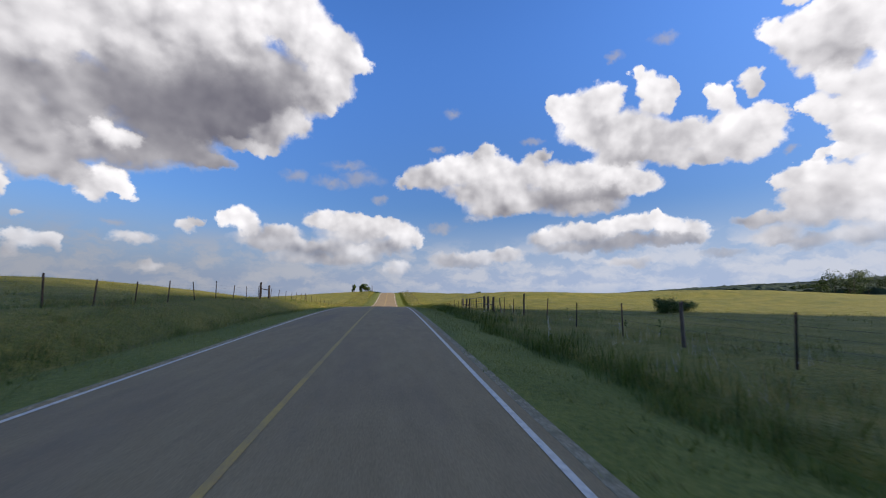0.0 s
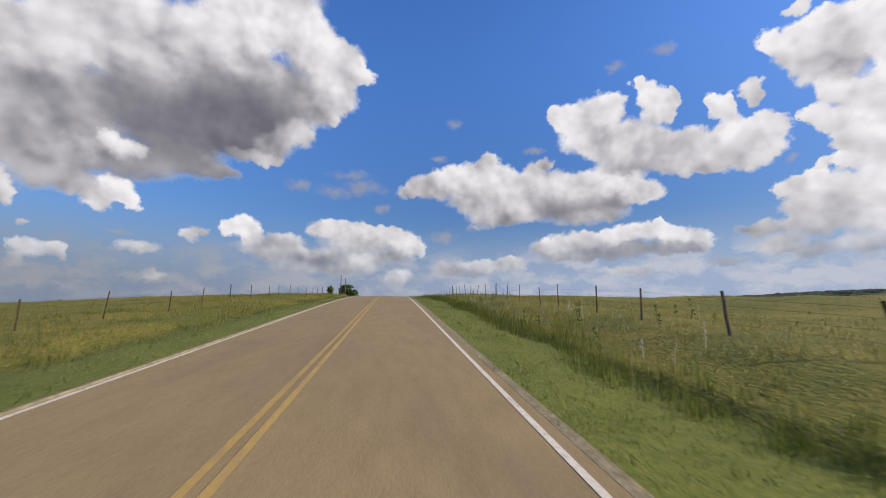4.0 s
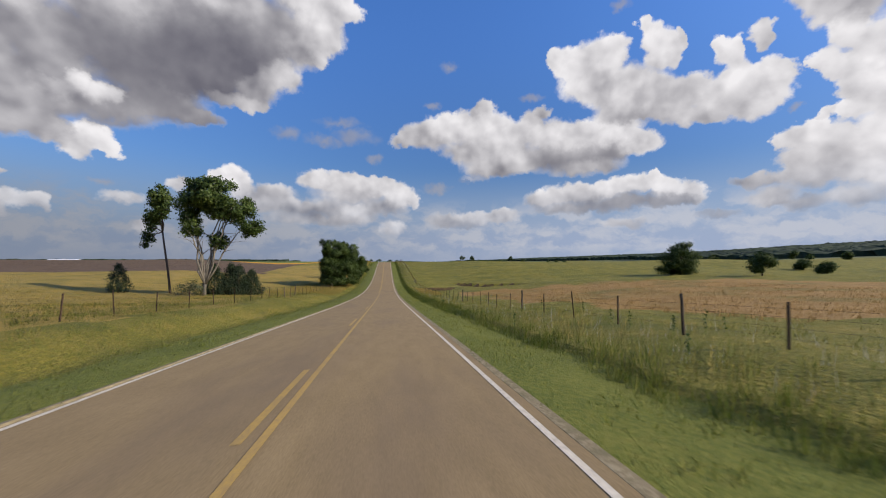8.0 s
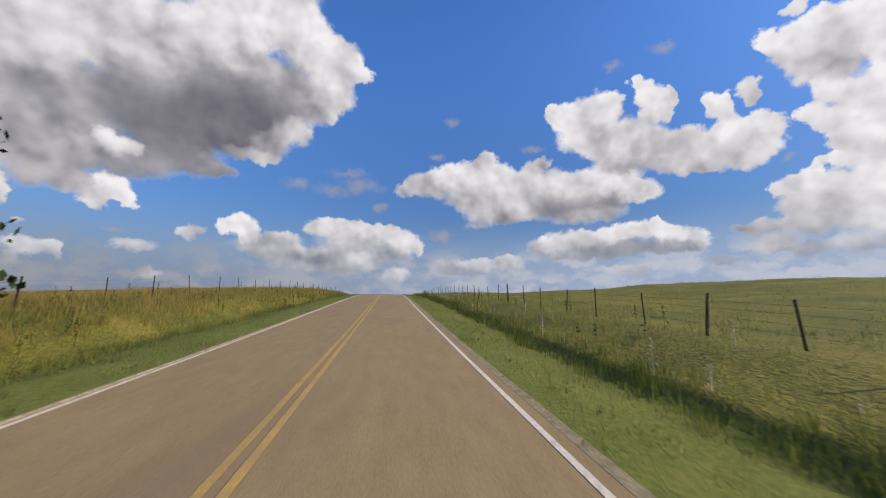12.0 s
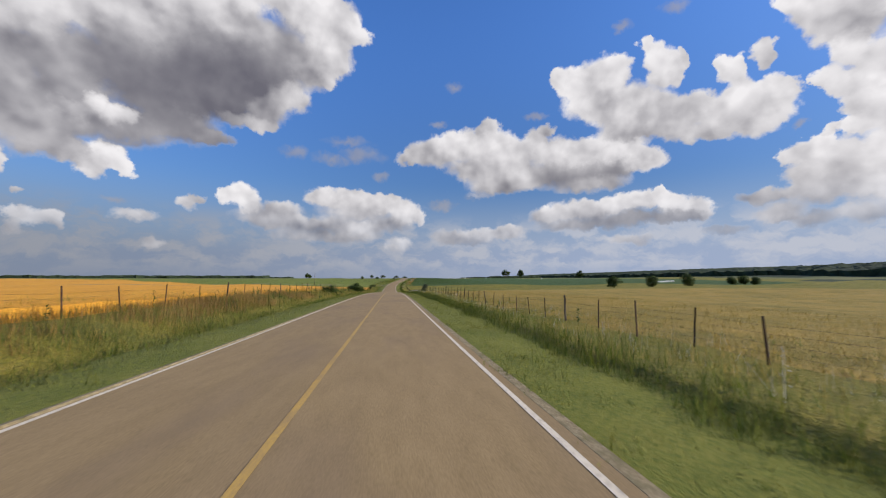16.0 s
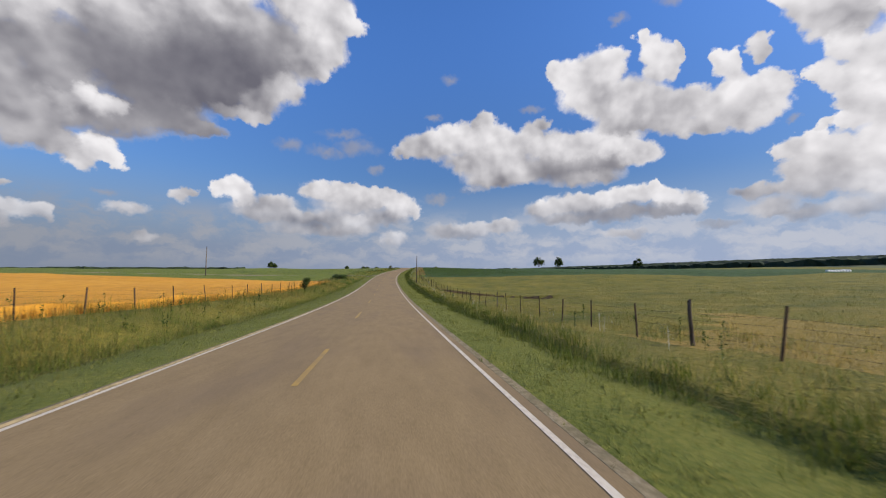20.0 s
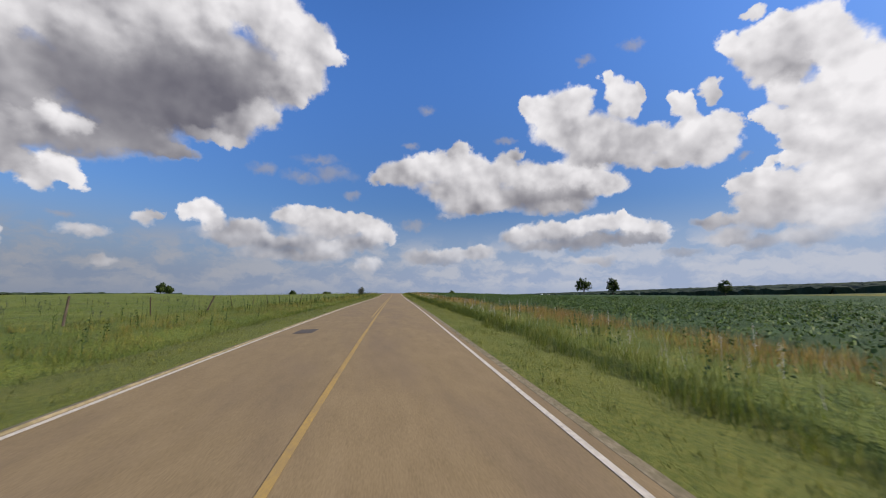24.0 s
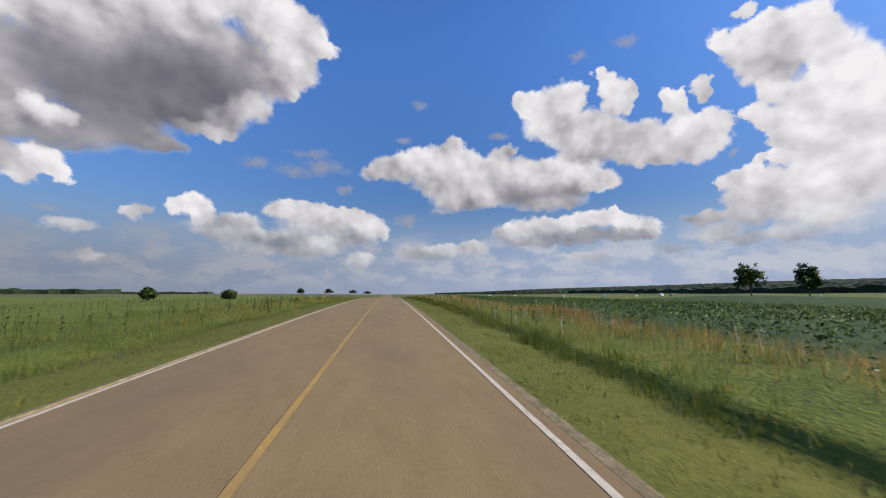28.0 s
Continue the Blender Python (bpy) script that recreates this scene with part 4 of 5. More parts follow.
broadleaf("cottonwood_tree", at, "thin leaning cottonwood with a narrow drooping crown in a field",
          [(-1.8, 0, 14.6, 1.5, 1.5, 1.7), (-2.6, 0.2, 12.2, 1.3, 1.4, 2.2), (-1.2, 0, 12.8, 1.0, 1.1, 1.6), (-3.2, 0.3, 9.8, 0.8, 0.8, 1.7), (-3.4, 0.2, 7.6, 0.6, 0.6, 1.4)],
          leaf=0.28, count=420, per=16, spread=0.22, stems=5, trunk_r=0.14, fork=0.62, leaf_mat=LEAF_LIGHT, bark=BARK_DARK, seed=5, lean=(-2.2, 0.3), droop=0.9)
cedar("cedar_tree", spot(-36.0, 346.0), "small dark cone-shaped cedar standing alone in dry grass", 4.0, 3.4, 11)
for k, (o, y, h, w) in enumerate(((-22.6, 344, 4.2, 4.2), (-21.2, 346, 4.6, 4.4), (-19.8, 345, 4.3, 4.4), (-18.6, 346.5, 3.7, 4.2))):
    cedar("cedar_tree", spot(o, y), "dark green cedar in a clump beside a cottonwood", h, w, 21 + k, count=700, group="cedars by the cottonwood")
broadleaf("shrub", spot(-23.8, 339.5), "grey-green round shrub at the foot of a cottonwood", [(0, 0, 0.8, 1.5, 1.3, 0.8), (0.8, 0.2, 1.0, 1.0, 1.0, 0.8)], leaf=0.11, count=170, per=16, spread=0.2, stems=5, trunk_r=0.04, fork=0.1, leaf_mat=LEAF_GREY, seed=8, category="shrub")
# the great thicket close to the road
thicket_lobes = [(-1.8, -3.5, 9.9, 2.0, 2.6, 2.2), (0.6, -2.5, 9.6, 2.5, 3.0, 2.3), (2.8, 1.0, 8.7, 2.8, 3.4, 2.4), (4.6, 4.4, 6.6, 2.1, 3.0, 2.4), (-0.6, -3.4, 7.4, 2.5, 2.6, 2.2), (-2.0, -4.0, 5.6, 1.8, 2.4, 2.4), (-0.9, -4.2, 4.6, 2.6, 2.4, 2.6),
                 (2.0, -2.2, 4.6, 2.5, 2.8, 2.6), (4.2, 2.0, 3.4, 2.0, 3.2, 2.2), (5.2, 6.6, 3.6, 1.4, 2.2, 2.0), (-1.4, 2.0, 7.4, 2.4, 3.6, 2.4), (1.2, 5.0, 7.0, 2.8, 3.2, 2.4), (-1.6, -4.4, 1.9, 2.2, 2.0, 1.3), (2.2, -2.6, 1.8, 2.3, 2.3, 1.4), (4.4, 0.6, 1.5, 1.5, 2.6, 1.2), (3.4, -0.4, 6.6, 2.4, 2.6, 2.2), (-0.4, -5.0, 1.2, 2.6, 2.0, 1.2)]
broadleaf("poplar_thicket", spot(-11.6, 389.0), "large dense thicket of green poplars close beside the road", thicket_lobes, leaf=0.19, count=11500, per=16, spread=0.24, stems=22, trunk_r=0.3, fork=0.07, leaf_mat=LEAF, bark=BARK, seed=14)
cedar("cedar_tree", spot(-18.4, 416.0), "bushy dark cedar behind a thicket of poplars", 6.4, 5.6, 31, count=700)
broadleaf("round_tree", spot(-8.4, 438.4), "low round green tree beside the road", [(0, 0, 3.3, 2.3, 2.3, 2.0), (0.5, 0.2, 4.5, 1.5, 1.5, 1.1), (-0.8, -0.3, 2.0, 1.8, 1.8, 1.3), (0.9, 0.3, 1.9, 1.7, 1.6, 1.3), (-1.3, 0, 3.6, 1.3, 1.4, 1.2)],
          leaf=0.19, count=1000, per=15, spread=0.17, stems=9, trunk_r=0.16, fork=0.16, leaf_mat=LEAF, bark=BARK_DARK, seed=17)
broadleaf("field_tree", spot(95.6, 394.0), "broad round green tree out in the pasture", [(0, 0, 6.4, 4.6, 4.4, 3.4), (1.0, -0.5, 3.0, 4.2, 3.8, 2.6), (3.6, 0, 5.2, 3.2, 3.2, 3.0), (-3.6, 0, 4.6, 3.0, 3.0, 2.8), (0.6, 0, 9.0, 2.6, 2.6, 1.8), (-6.2, 0, 1.8, 2.2, 2.0, 1.6), (0.5, 0, 1.8, 4.2, 3.8, 1.8), (-2.5, 0, 2.4, 3.0, 3.0, 2.0)],
          leaf=0.30, count=1700, per=15, spread=0.45, stems=8, trunk_r=0.3, fork=0.10, leaf_mat=LEAF, bark=BARK_DARK, seed=19)
broadleaf("field_tree", spot(103.0, 374.0), "smaller round green tree out in the pasture", [(0, 0, 3.8, 3.0, 2.8, 2.4), (0.9, 0, 5.0, 1.9, 1.9, 1.5), (-1.3, 0, 2.2, 2.2, 2.0, 1.6)], leaf=0.26, count=900, per=14, spread=0.38, stems=6, trunk_r=0.2, fork=0.16, leaf_mat=LEAF, bark=BARK_DARK, seed=23)
for k, (o, y, h) in enumerate(((126, 769, 6.6), (156, 778, 7.0), (198, 799, 8.2), (240, 806, 6.2), (254, 811, 7.0), (270, 816, 6.0), (150, 392, 4.4), (178, 420, 5.0), (205, 405, 5.6), (122, 330, 4.0))):
    r = random.Random(60 + k)
    broadleaf("field_tree", spot(o, y), "squat dark-green tree standing in a far pasture", [(0, 0, h * 0.55, h * 0.55, h * 0.5, h * 0.42), (h * r.uniform(-0.4, 0.4), 0, h * 0.4, h * 0.45, h * 0.4, h * 0.36), (h * r.uniform(-0.3, 0.3), 0, h * 0.75, h * 0.3, h * 0.3, h * 0.2)],
              leaf=0.36, count=420, per=13, spread=0.5, stems=4, trunk_r=0.2, fork=0.12, leaf_mat=LEAF, bark=BARK_DARK, seed=70 + k, group="squat field trees")
for k, (x, y, h, w) in enumerate(((175, 1125, 15.5, 15.0), (196, 1118, 15.0, 11.0), (283, 1100, 12.5, 13.0), (-121, 1130, 7.8, 5.4), (-42.8, 1133, 3.2, 3.0), (-20.9, 1132, 2.4, 2.6), (-48, 1490, 8.0, 9.0), (-25, 1640, 9.0, 16.0), (14, 1690, 8.0, 15.0), (-118, 1133, 6.0, 5.0), (40, 1720, 6.0, 16.0))):
    r = random.Random(90 + k)
    p = Vector((x, y, height(x, y)))
    broadleaf("field_tree", p, "dark tree on the skyline with a clear short trunk", [(0, 0, h * 0.62, w * 0.36, w * 0.36, h * 0.3), (w * 0.22, 0, h * 0.52, w * 0.27, w * 0.27, h * 0.24), (-w * 0.24, 0, h * 0.5, w * 0.27, w * 0.27, h * 0.25), (w * r.uniform(-0.1, 0.1), 0, h * 0.8, w * 0.26, w * 0.26, h * 0.19)],
              leaf=0.75, count=230, per=13, spread=0.42, stems=6, trunk_r=0.28, fork=0.22, leaf_mat=LEAF, bark=BARK_DARK, seed=100 + k, group="skyline trees")
broadleaf("shrub", spot(9.5, 667.0), "wind-bent bushy shrub beside the fence", [(0.1, 0, 1.1, 0.75, 0.7, 0.7), (0.35, 0.1, 1.6, 0.5, 0.5, 0.45), (-0.3, 0, 0.7, 0.6, 0.6, 0.5)], leaf=0.09, count=260, per=15, spread=0.13, stems=7, trunk_r=0.04, fork=0.12, leaf_mat=LEAF_GREY, bark=BARK_DARK, seed=131, category="shrub")
broadleaf("shrub", spot(-8.9, 684.0), "wide green shrub in tall roadside grass", [(0, 0, 1.2, 1.5, 1.6, 1.0), (1.2, 0.5, 1.0, 1.2, 1.3, 0.8), (-1.3, 0, 0.9, 1.2, 1.2, 0.8), (0.2, 0, 1.9, 0.8, 0.8, 0.6)], leaf=0.09, count=1300, per=16, spread=0.2, stems=9, trunk_r=0.05, fork=0.1, leaf_mat=LEAF, bark=BARK_DARK, seed=133, category="shrub")
broadleaf("shrub", spot(-10.2, 774.0), "small round dark-green bush by the fence", [(0, 0, 1.0, 0.65, 0.65, 0.65), (0.25, 0, 1.5, 0.45, 0.45, 0.4)], leaf=0.09, count=200, per=14, spread=0.13, stems=6, trunk_r=0.035, fork=0.15, leaf_mat=LEAF, bark=BARK_DARK, seed=135, category="shrub")
for k, (o, y) in enumerate(((-11.0, 821), (-12.6, 823), (-9.5, 697), (-10.8, 699), (-9.6, 702), (-11.0, 705), (-9.2, 640), (26, 30), (30, 33), (24, 1010))):
    broadleaf("shrub", spot(o, y), "low green bush in rough grass", [(0, 0, 0.7, 1.1, 1.0, 0.7), (0.7, 0.3, 0.6, 0.8, 0.8, 0.6), (-0.7, -0.2, 0.5, 0.7, 0.7, 0.5)], leaf=0.1, count=340, per=13, spread=0.16, stems=4, trunk_r=0.03, fork=0.12, leaf_mat=LEAF_LIGHT, bark=BARK_DARK, seed=140 + k, category="shrub", group="low bushes")
broadleaf("shrub", spot(-10.4, 992.0), "wispy half-bare grey-green shrub in pasture", [(0, 0, 0.9, 0.8, 0.8, 0.8), (0.3, 0, 1.7, 0.75, 0.7, 0.7), (-0.4, 0, 1.6, 0.7, 0.7, 0.7), (0.1, 0, 2.2, 0.6, 0.6, 0.5)], leaf=0.075, count=760, per=13, spread=0.16, stems=34, trunk_r=0.05, fork=0.06, leaf_mat=LEAF_GREY, bark=BARK, seed=151, category="shrub")
# groves far off
for k, (x, y, n, h, wide) in enumerate(((-419, 728, 5, 10.0, 26), (424, 282, 9, 24.0, 76), (560, 420, 6, 15.0, 40), (470, 760, 5, 11.0, 40), (330, 520, 3, 6.0, 60))):
    r = random.Random(160 + k)
    for j in range(n):
        px_, py_ = x + (j - n / 2) * wide / n + r.uniform(-3, 3), y + r.uniform(-8, 8)
        q = h * r.uniform(0.6, 1.1)
        broadleaf("grove_tree", Vector((px_, py_, height(px_, py_))), "dark tree in a distant grove", [(0, 0, q * 0.55, q * 0.42, q * 0.42, q * 0.42), (q * 0.2, 0, q * 0.75, q * 0.28, q * 0.28, q * 0.24)],
                  leaf=0.8, count=120, per=10, spread=0.7, stems=3, trunk_r=0.25, fork=0.15, leaf_mat=LEAF, bark=BARK_DARK, seed=170 + 13 * k + j, group="distant groves")


def woods(name, xs, ys, seed, tall, label):
    """The closed canopy of far woods: crown beside crown, down to the ground at its edges."""
    rng = np.random.RandomState(seed)
    X, Y = np.meshgrid(np.array(xs, float), np.array(ys, float))
    X = X + rng.normal(size=X.shape) * 1.8
    Y = Y + rng.normal(size=X.shape) * 1.8
    lift = tall * (0.80 + 0.20 * rng.uniform(-1, 1, X.shape) + 0.16 * lumps(X, Y, 26, seed) + 0.12 * lumps(X, Y, 90, seed + 1))
    lift[:, 0] = lift[:, -1] = lift[0] = lift[-1] = -0.5
    V = np.stack([X, Y, ground_z(X, Y) + lift], -1).reshape(-1, 3)
    n, m = len(xs), len(ys)
    i = (np.arange(m - 1)[:, None] * n + np.arange(n - 1)[None, :]).reshape(-1)
    return tagged(new(name, mesh_of(name, V, np.stack([i, i + 1, i + n + 1, i + n], -1), [WOODLAND])), label, "woods", kind="stuff")


woods("ridge_woods", [505, 506] + list(np.arange(513, 760, 6)) + list(np.arange(770, 1300, 11)), np.arange(-100, 3300, 7.0), 201, 8.0, "dark belt of woods along a distant ridge")
woods("horizon_woods", np.arange(-2600, -350, 8.0), [1660, 1661, 1670, 1684, 1700, 1720, 1721], 203, 8.0, "thin dark line of far woods")
woods("horizon_woods", np.arange(-2600, -500, 10.0), [2560, 2561, 2575, 2590, 2610, 2611], 204, 9.0, "thin dark line of far woods")
woods("valley_woods", np.arange(320, 1000, 7.0), [1780, 1781, 1790, 1802, 1815, 1816], 205, 8.0, "dark hedge of trees beyond the fields")
woods("valley_woods", np.arange(320, 1000, 8.0), [2180, 2181, 2195, 2210, 2211], 206, 8.0, "dark hedge of trees beyond the fields")


# ---- fences ----
def steel_post_mesh(name, h):
    s = Shape()
    s.box((0.046, 0.014, h + 0.3), (0, 0, h / 2 - 0.15))
    s.box((0.016, 0.045, h + 0.29), (0, 0.029, h / 2 - 0.155))
    for k in range(5):
        s.box((0.016, 0.012, 0.02), (0, -0.011, h * (0.3 + 0.15 * k)))
    return s.mesh(name, POST_STEEL)


def wood_post_mesh(name, h, r, seed):
    q = random.Random(seed)
    s = Shape()
    s.tube([(0, 0, -0.3), (q.uniform(-0.02, 0.02), q.uniform(-0.02, 0.02), h * 0.4), (q.uniform(-0.03, 0.03), q.uniform(-0.03, 0.03), h * 0.8), (q.uniform(-0.03, 0.03), 0, h)], [r * 1.05, r, r * 0.93, r * 0.86], 8)
    for i in range(len(s.v) - 8, len(s.v)):
        s.v[i].z += q.uniform(-0.03, 0.03) + 0.25 * s.v[i].x
    for v in s.v:
        v.x += q.uniform(-0.006, 0.006)
        v.y += q.uniform(-0.006, 0.006)
    return s.mesh(name, OLD_WOOD)


STEEL = [steel_post_mesh("steel_post", h) for h in (1.22, 1.30, 1.15)]
WOODEN = [wood_post_mesh("wooden_post", h, r, k) for k, (h, r) in enumerate(((1.28, 0.047), (1.36, 0.055), (1.2, 0.045), (1.4, 0.062)))]


def fence(o, y0, y1, label, seed, known="", gap=3.3, tilt=3.0, sway=0.25, wood_every=7):
    """Wire fence along the road: thin steel posts, wooden ones marked w, four strands. Between the known posts they stand at an even gap."""
    q = random.Random(seed)
    given = [(float(v.rstrip("w")), v.endswith("w")) for v in known.split()]
    marks = [(y0, False)] + given + [(y1, True)]
    posts = []
    for (ya, wa), (yb, wb) in zip(marks, marks[1:]):
        posts.append((ya, wa))
        n = max(1, round((yb - ya) / gap)) if yb - ya > 1.65 * gap else 1
        for k in range(1, n):
            posts.append((ya + (yb - ya) * (k + q.uniform(-0.12, 0.12)) / n, wood_every and k % wood_every == 4))
    posts.append(marks[-1])
    base = spot(o, y0)
    ob = empty("wire_fence", base, label, "fence", "roadside fences")
    tops = []
    for y, wood in posts:
        p = spot(o + q.uniform(-0.1, 0.1) * sway * 2, y)
        lean = pose(0, 0, 0, q.gauss(0, tilt), q.gauss(0, tilt), q.uniform(-25, 25))
        me = q.choice(WOODEN) if wood else q.choice(STEEL)
        attach("wooden_post" if wood else "steel_post", me, ob, "", Matrix.Translation(p - base) @ lean)
        tops.append((p - base, lean.to_3x3()))
    for hgt in (0.32, 0.56, 0.80, 1.0):
        pts = [p + r @ Vector((-0.03, -0.03, hgt)) for p, r in tops]
        attach("wire", Shape().tube(pts, [0.0027] * len(pts), 3, cap=False).mesh("wire", WIRE), ob)
    return ob


def brace(o, ys, h, label, rails=(0.8,), seed=0, thick=0.11):
    """Stout wooden posts with rails between, where a fence ends or turns."""
    q = random.Random(seed)
    base = spot(o, ys[0])
    ob = empty("fence_brace", base, label, "fence", "fence braces")
    pts = [spot(o + q.uniform(-0.1, 0.1), y) for y in ys]
    for p in pts:
        attach("wooden_post", wood_post_mesh("wooden_post", h * q.uniform(0.95, 1.1), thick, q.randint(0, 999)), ob, "", Matrix.Translation(p - base))
    for a, b in zip(pts, pts[1:]):
        for z in rails:
            attach("rail", Shape().tube([a - base + Vector((0, 0, z)), (a + b) / 2 - base + Vector((0, 0, z - 0.03)), b - base + Vector((0, 0, z * 0.92))], [0.05, 0.045, 0.05], 7).mesh("rail", OLD_WOOD), ob)
    return ob


STEEL_LABEL = "barbed-wire fence of thin rusty posts in tall grass"
fence(10.6, -30, 29.8, STEEL_LABEL, 301, "7.3 10.5w 13.5 17.1 20.6 24.3w 26.5 28.7", 3.3)
fence(10.6, 46.8, 274.5, STEEL_LABEL, 302, "48.8 52.2 56.1w 59.0 61.8 64.9w 67.9 71.2 74.8 77.4 79.9 82.6 85.7w 89.0 92.1w 109.7w 113.3 116.9w 119.1 121.7 125.2w 128.3 131.9 135.5 139.6w "
      "222.9 225.4 228.5 232.2w 235.5 238.9 242.4w 245.2 248.5 252.1w 256.0 259.5 262.4 265.9w 269.0", 3.4)
fence(10.6, 285.4, 388, STEEL_LABEL, 303, "289.1 292.0 294.9 298.0w 301.3 304.8 308.2 311.9w 323.2 326.3 329.0 331.8w 334.9 338.2 341.3 343.7 368.8w 371.4 374.5 377.4", 3.2)
fence(10.6, 391, 524, STEEL_LABEL, 304, "403.4w 405.8w 409.1w 411.6 414.7 438.7 441.3w 444.0 447.2 450.1 453.2 456.3 459.7w", 3.1)
fence(10.6, 537.7, 690.3, STEEL_LABEL, 305, "546.8 549.3w 551.7 554.5 557.6 560.4 563.2 566.3 583.4 585.7 588.3 591.0 594.1w 596.9 599.5 619.6 622.2w 624.5 627.4 629.9 632.7 635.5 638.7w 654.8 657.1 659.7 662.6 665.3", 2.85)
fence(10.6, 692.5, 836, STEEL_LABEL, 306, "695.2 698.1w 700.9 703.8 707.2 726.8 729.4w 731.9 735.0 737.8 762.4 764.4", 2.95)
fence(-11.5, -30, 60, STEEL_LABEL, 311, "16.1 18.5 21.3 24.1 27.2 30.1 33.3 36.2 46.0 49.0 51.9 54.4 57.0", 2.9, wood_every=0)
fence(-12.0, 63, 218, STEEL_LABEL, 312, "89.0 94.3 127.6", 4.6, wood_every=0)
fence(-11.5, 233.3, 380, STEEL_LABEL, 313, "238.3 240.8 243.7 247.0 250.3 267.1 269.7 272.5 276.4 279.0 304.7 307.7 310.9 314.5 317.9 321.7 325.6 340.5 343.0w 345.5 348.1 350.6 353.2", 3.2)
fence(-11.5, 402, 520, STEEL_LABEL, 314, "411.7 416.3 419.7 434.8w", 3.8, wood_every=0)
fence(-11.5, 533, 700, "wire fence of thin posts along a wheat field", 315, "556.4 559.8 563.4 567.0 572.0 577.8w 591.9 595.1 606.6w 627.8 630.9 634.3w 637.6 640.8 663.0w 665.6 668.8 672.5 676.6", 3.5)
fence(-11.5, 703.9, 838, "wire fence of thin posts along a wheat field", 316, "707.6 711.4 734.4 737.4 740.7 744.2 748.2 752.7 760.0w 770.5 773.4 780.4", 3.5)
fence(-14.5, 856, 948, "sagging wire fence of leaning posts in pasture", 317, "884.4w 890.7 897.8w 902.7 908.0 922.0 928.4w 936.0", 5.5, tilt=8.0)
brace(10.6, (31.6, 33.3, 35.0), 1.25, "dark wooden fence brace with a single rail", (0.62,), 321)
brace(10.6, (41.8, 43.6, 45.4), 1.25, "dark wooden fence brace with a single rail", (0.62,), 328)
brace(10.6, (277.0, 279.7), 1.9, "stout old wooden corner posts with a rail", (1.25,), 322, 0.12)
brace(10.7, (281.8, 282.3), 1.3, "pair of pale split fence posts leaning together", (), 327)
brace(10.6, (527.8, 529.0), 1.5, "stout weathered gate posts with rails", (0.4, 0.8), 323)
brace(10.6, (531.8, 533.3), 1.68, "stout weathered gate posts with a low rail", (0.7,), 324)
brace(10.6, (535.9,), 2.0, "tall pale grey gate post", (), 329, 0.06)
brace(-11.3, (286.0, 288.4, 291.0), 1.2, "old wooden fence brace beside a field", (0.7,), 325)
brace(-11.3, (39.5, 42.0), 1.5, "pair of dark wooden fence posts", (1.0,), 326)


def tube_gate(o, y0, y1, label):
    """One leaf of a field gate: a bent tube frame with rounded corners, rails and two uprights."""
    base = spot(o, y0)
    ob = empty("metal_gate", base, label, "gate", "field gates")
    w, end = y1 - y0, spot(o, y1) - base
    drop = end.z / w

    def at(u, z):
        return Vector((end.x * u / w, u, drop * u + z))
    loop = [at(0.18, 0.22), at(w - 0.18, 0.22), at(w - 0.05, 0.27), at(w, 0.40), at(w, 1.10), at(w - 0.05, 1.23), at(w - 0.18, 1.28), at(0.18, 1.28), at(0.05, 1.23), at(0, 1.10), at(0, 0.40), at(0.05, 0.27), at(0.18, 0.22)]
    attach("gate_frame", Shape().tube(loop, [0.026] * len(loop), 8, cap=False).mesh("gate_frame", SIGN_METAL), ob)
    for z in (0.45, 0.68, 0.92):
        attach("rail", Shape().tube([at(0, z), at(w, z)], [0.019, 0.019], 7).mesh("rail", SIGN_METAL), ob)
    for u in (0.33, 0.67):
        attach("upright", Shape().tube([at(w * u, 0.22), at(w * u, 1.28)], [0.016, 0.016], 6).mesh("upright", SIGN_METAL), ob)
    for z in (0.5, 1.05):
        attach("hinge", Shape().box((0.05, 0.16, 0.05), at(-0.06, z)).mesh("hinge", POST_STEEL), ob)
    return ob


tube_gate(10.6, 35.2, 38.2, "closed dark tube-steel field gate between wooden posts")
tube_gate(10.6, 38.5, 41.6, "closed dark tube-steel field gate between wooden posts")


def leaning_marker(o, y, tilt_x, tilt_y, h, label):
    ob = empty("marker_post", spot(o, y), label, "post", "leaning marker posts")
    ob.rotation_euler = (radians(tilt_x), radians(tilt_y), 0)
    attach("post", Shape().tube([(0, 0, -0.3), (0.01, 0, h * 0.5), (0, 0, h)], [0.06, 0.055, 0.05], 8).mesh("post", OLD_WOOD), ob)
    head = Shape()
    head.v += [Vector(v) for v in ((-0.2, -0.02, h - 0.02), (0.2, -0.02, h - 0.02), (0, -0.02, h + 0.2), (-0.2, 0.02, h - 0.02), (0.2, 0.02, h - 0.02), (0, 0.02, h + 0.2))]
    head.f += [(0, 1, 2), (5, 4, 3), (0, 3, 4, 1), (1, 4, 5, 2), (2, 5, 3, 0)]
    attach("cap", head.mesh("cap", SIGN_METAL), ob, "dark arrow-shaped metal cap")


leaning_marker(9.2, 226.0, 4, -10, 1.05, "short leaning post with a dark arrow-shaped cap")
leaning_marker(8.3, 81.5, 3, 12, 0.95, "short leaning post with a dark arrow-shaped cap")
leaning_marker(-8.8, 218.0, 0, 38, 1.1, "steeply leaning dark post with an arrow-shaped cap")
leaning_marker(-11.2, 543.0, 6, 9, 1.0, "short leaning rusty-brown post with an arrow-shaped cap")
leaning_marker(-9.0, 668.0, 0, 22, 0.8, "short leaning dark post in tall grass")


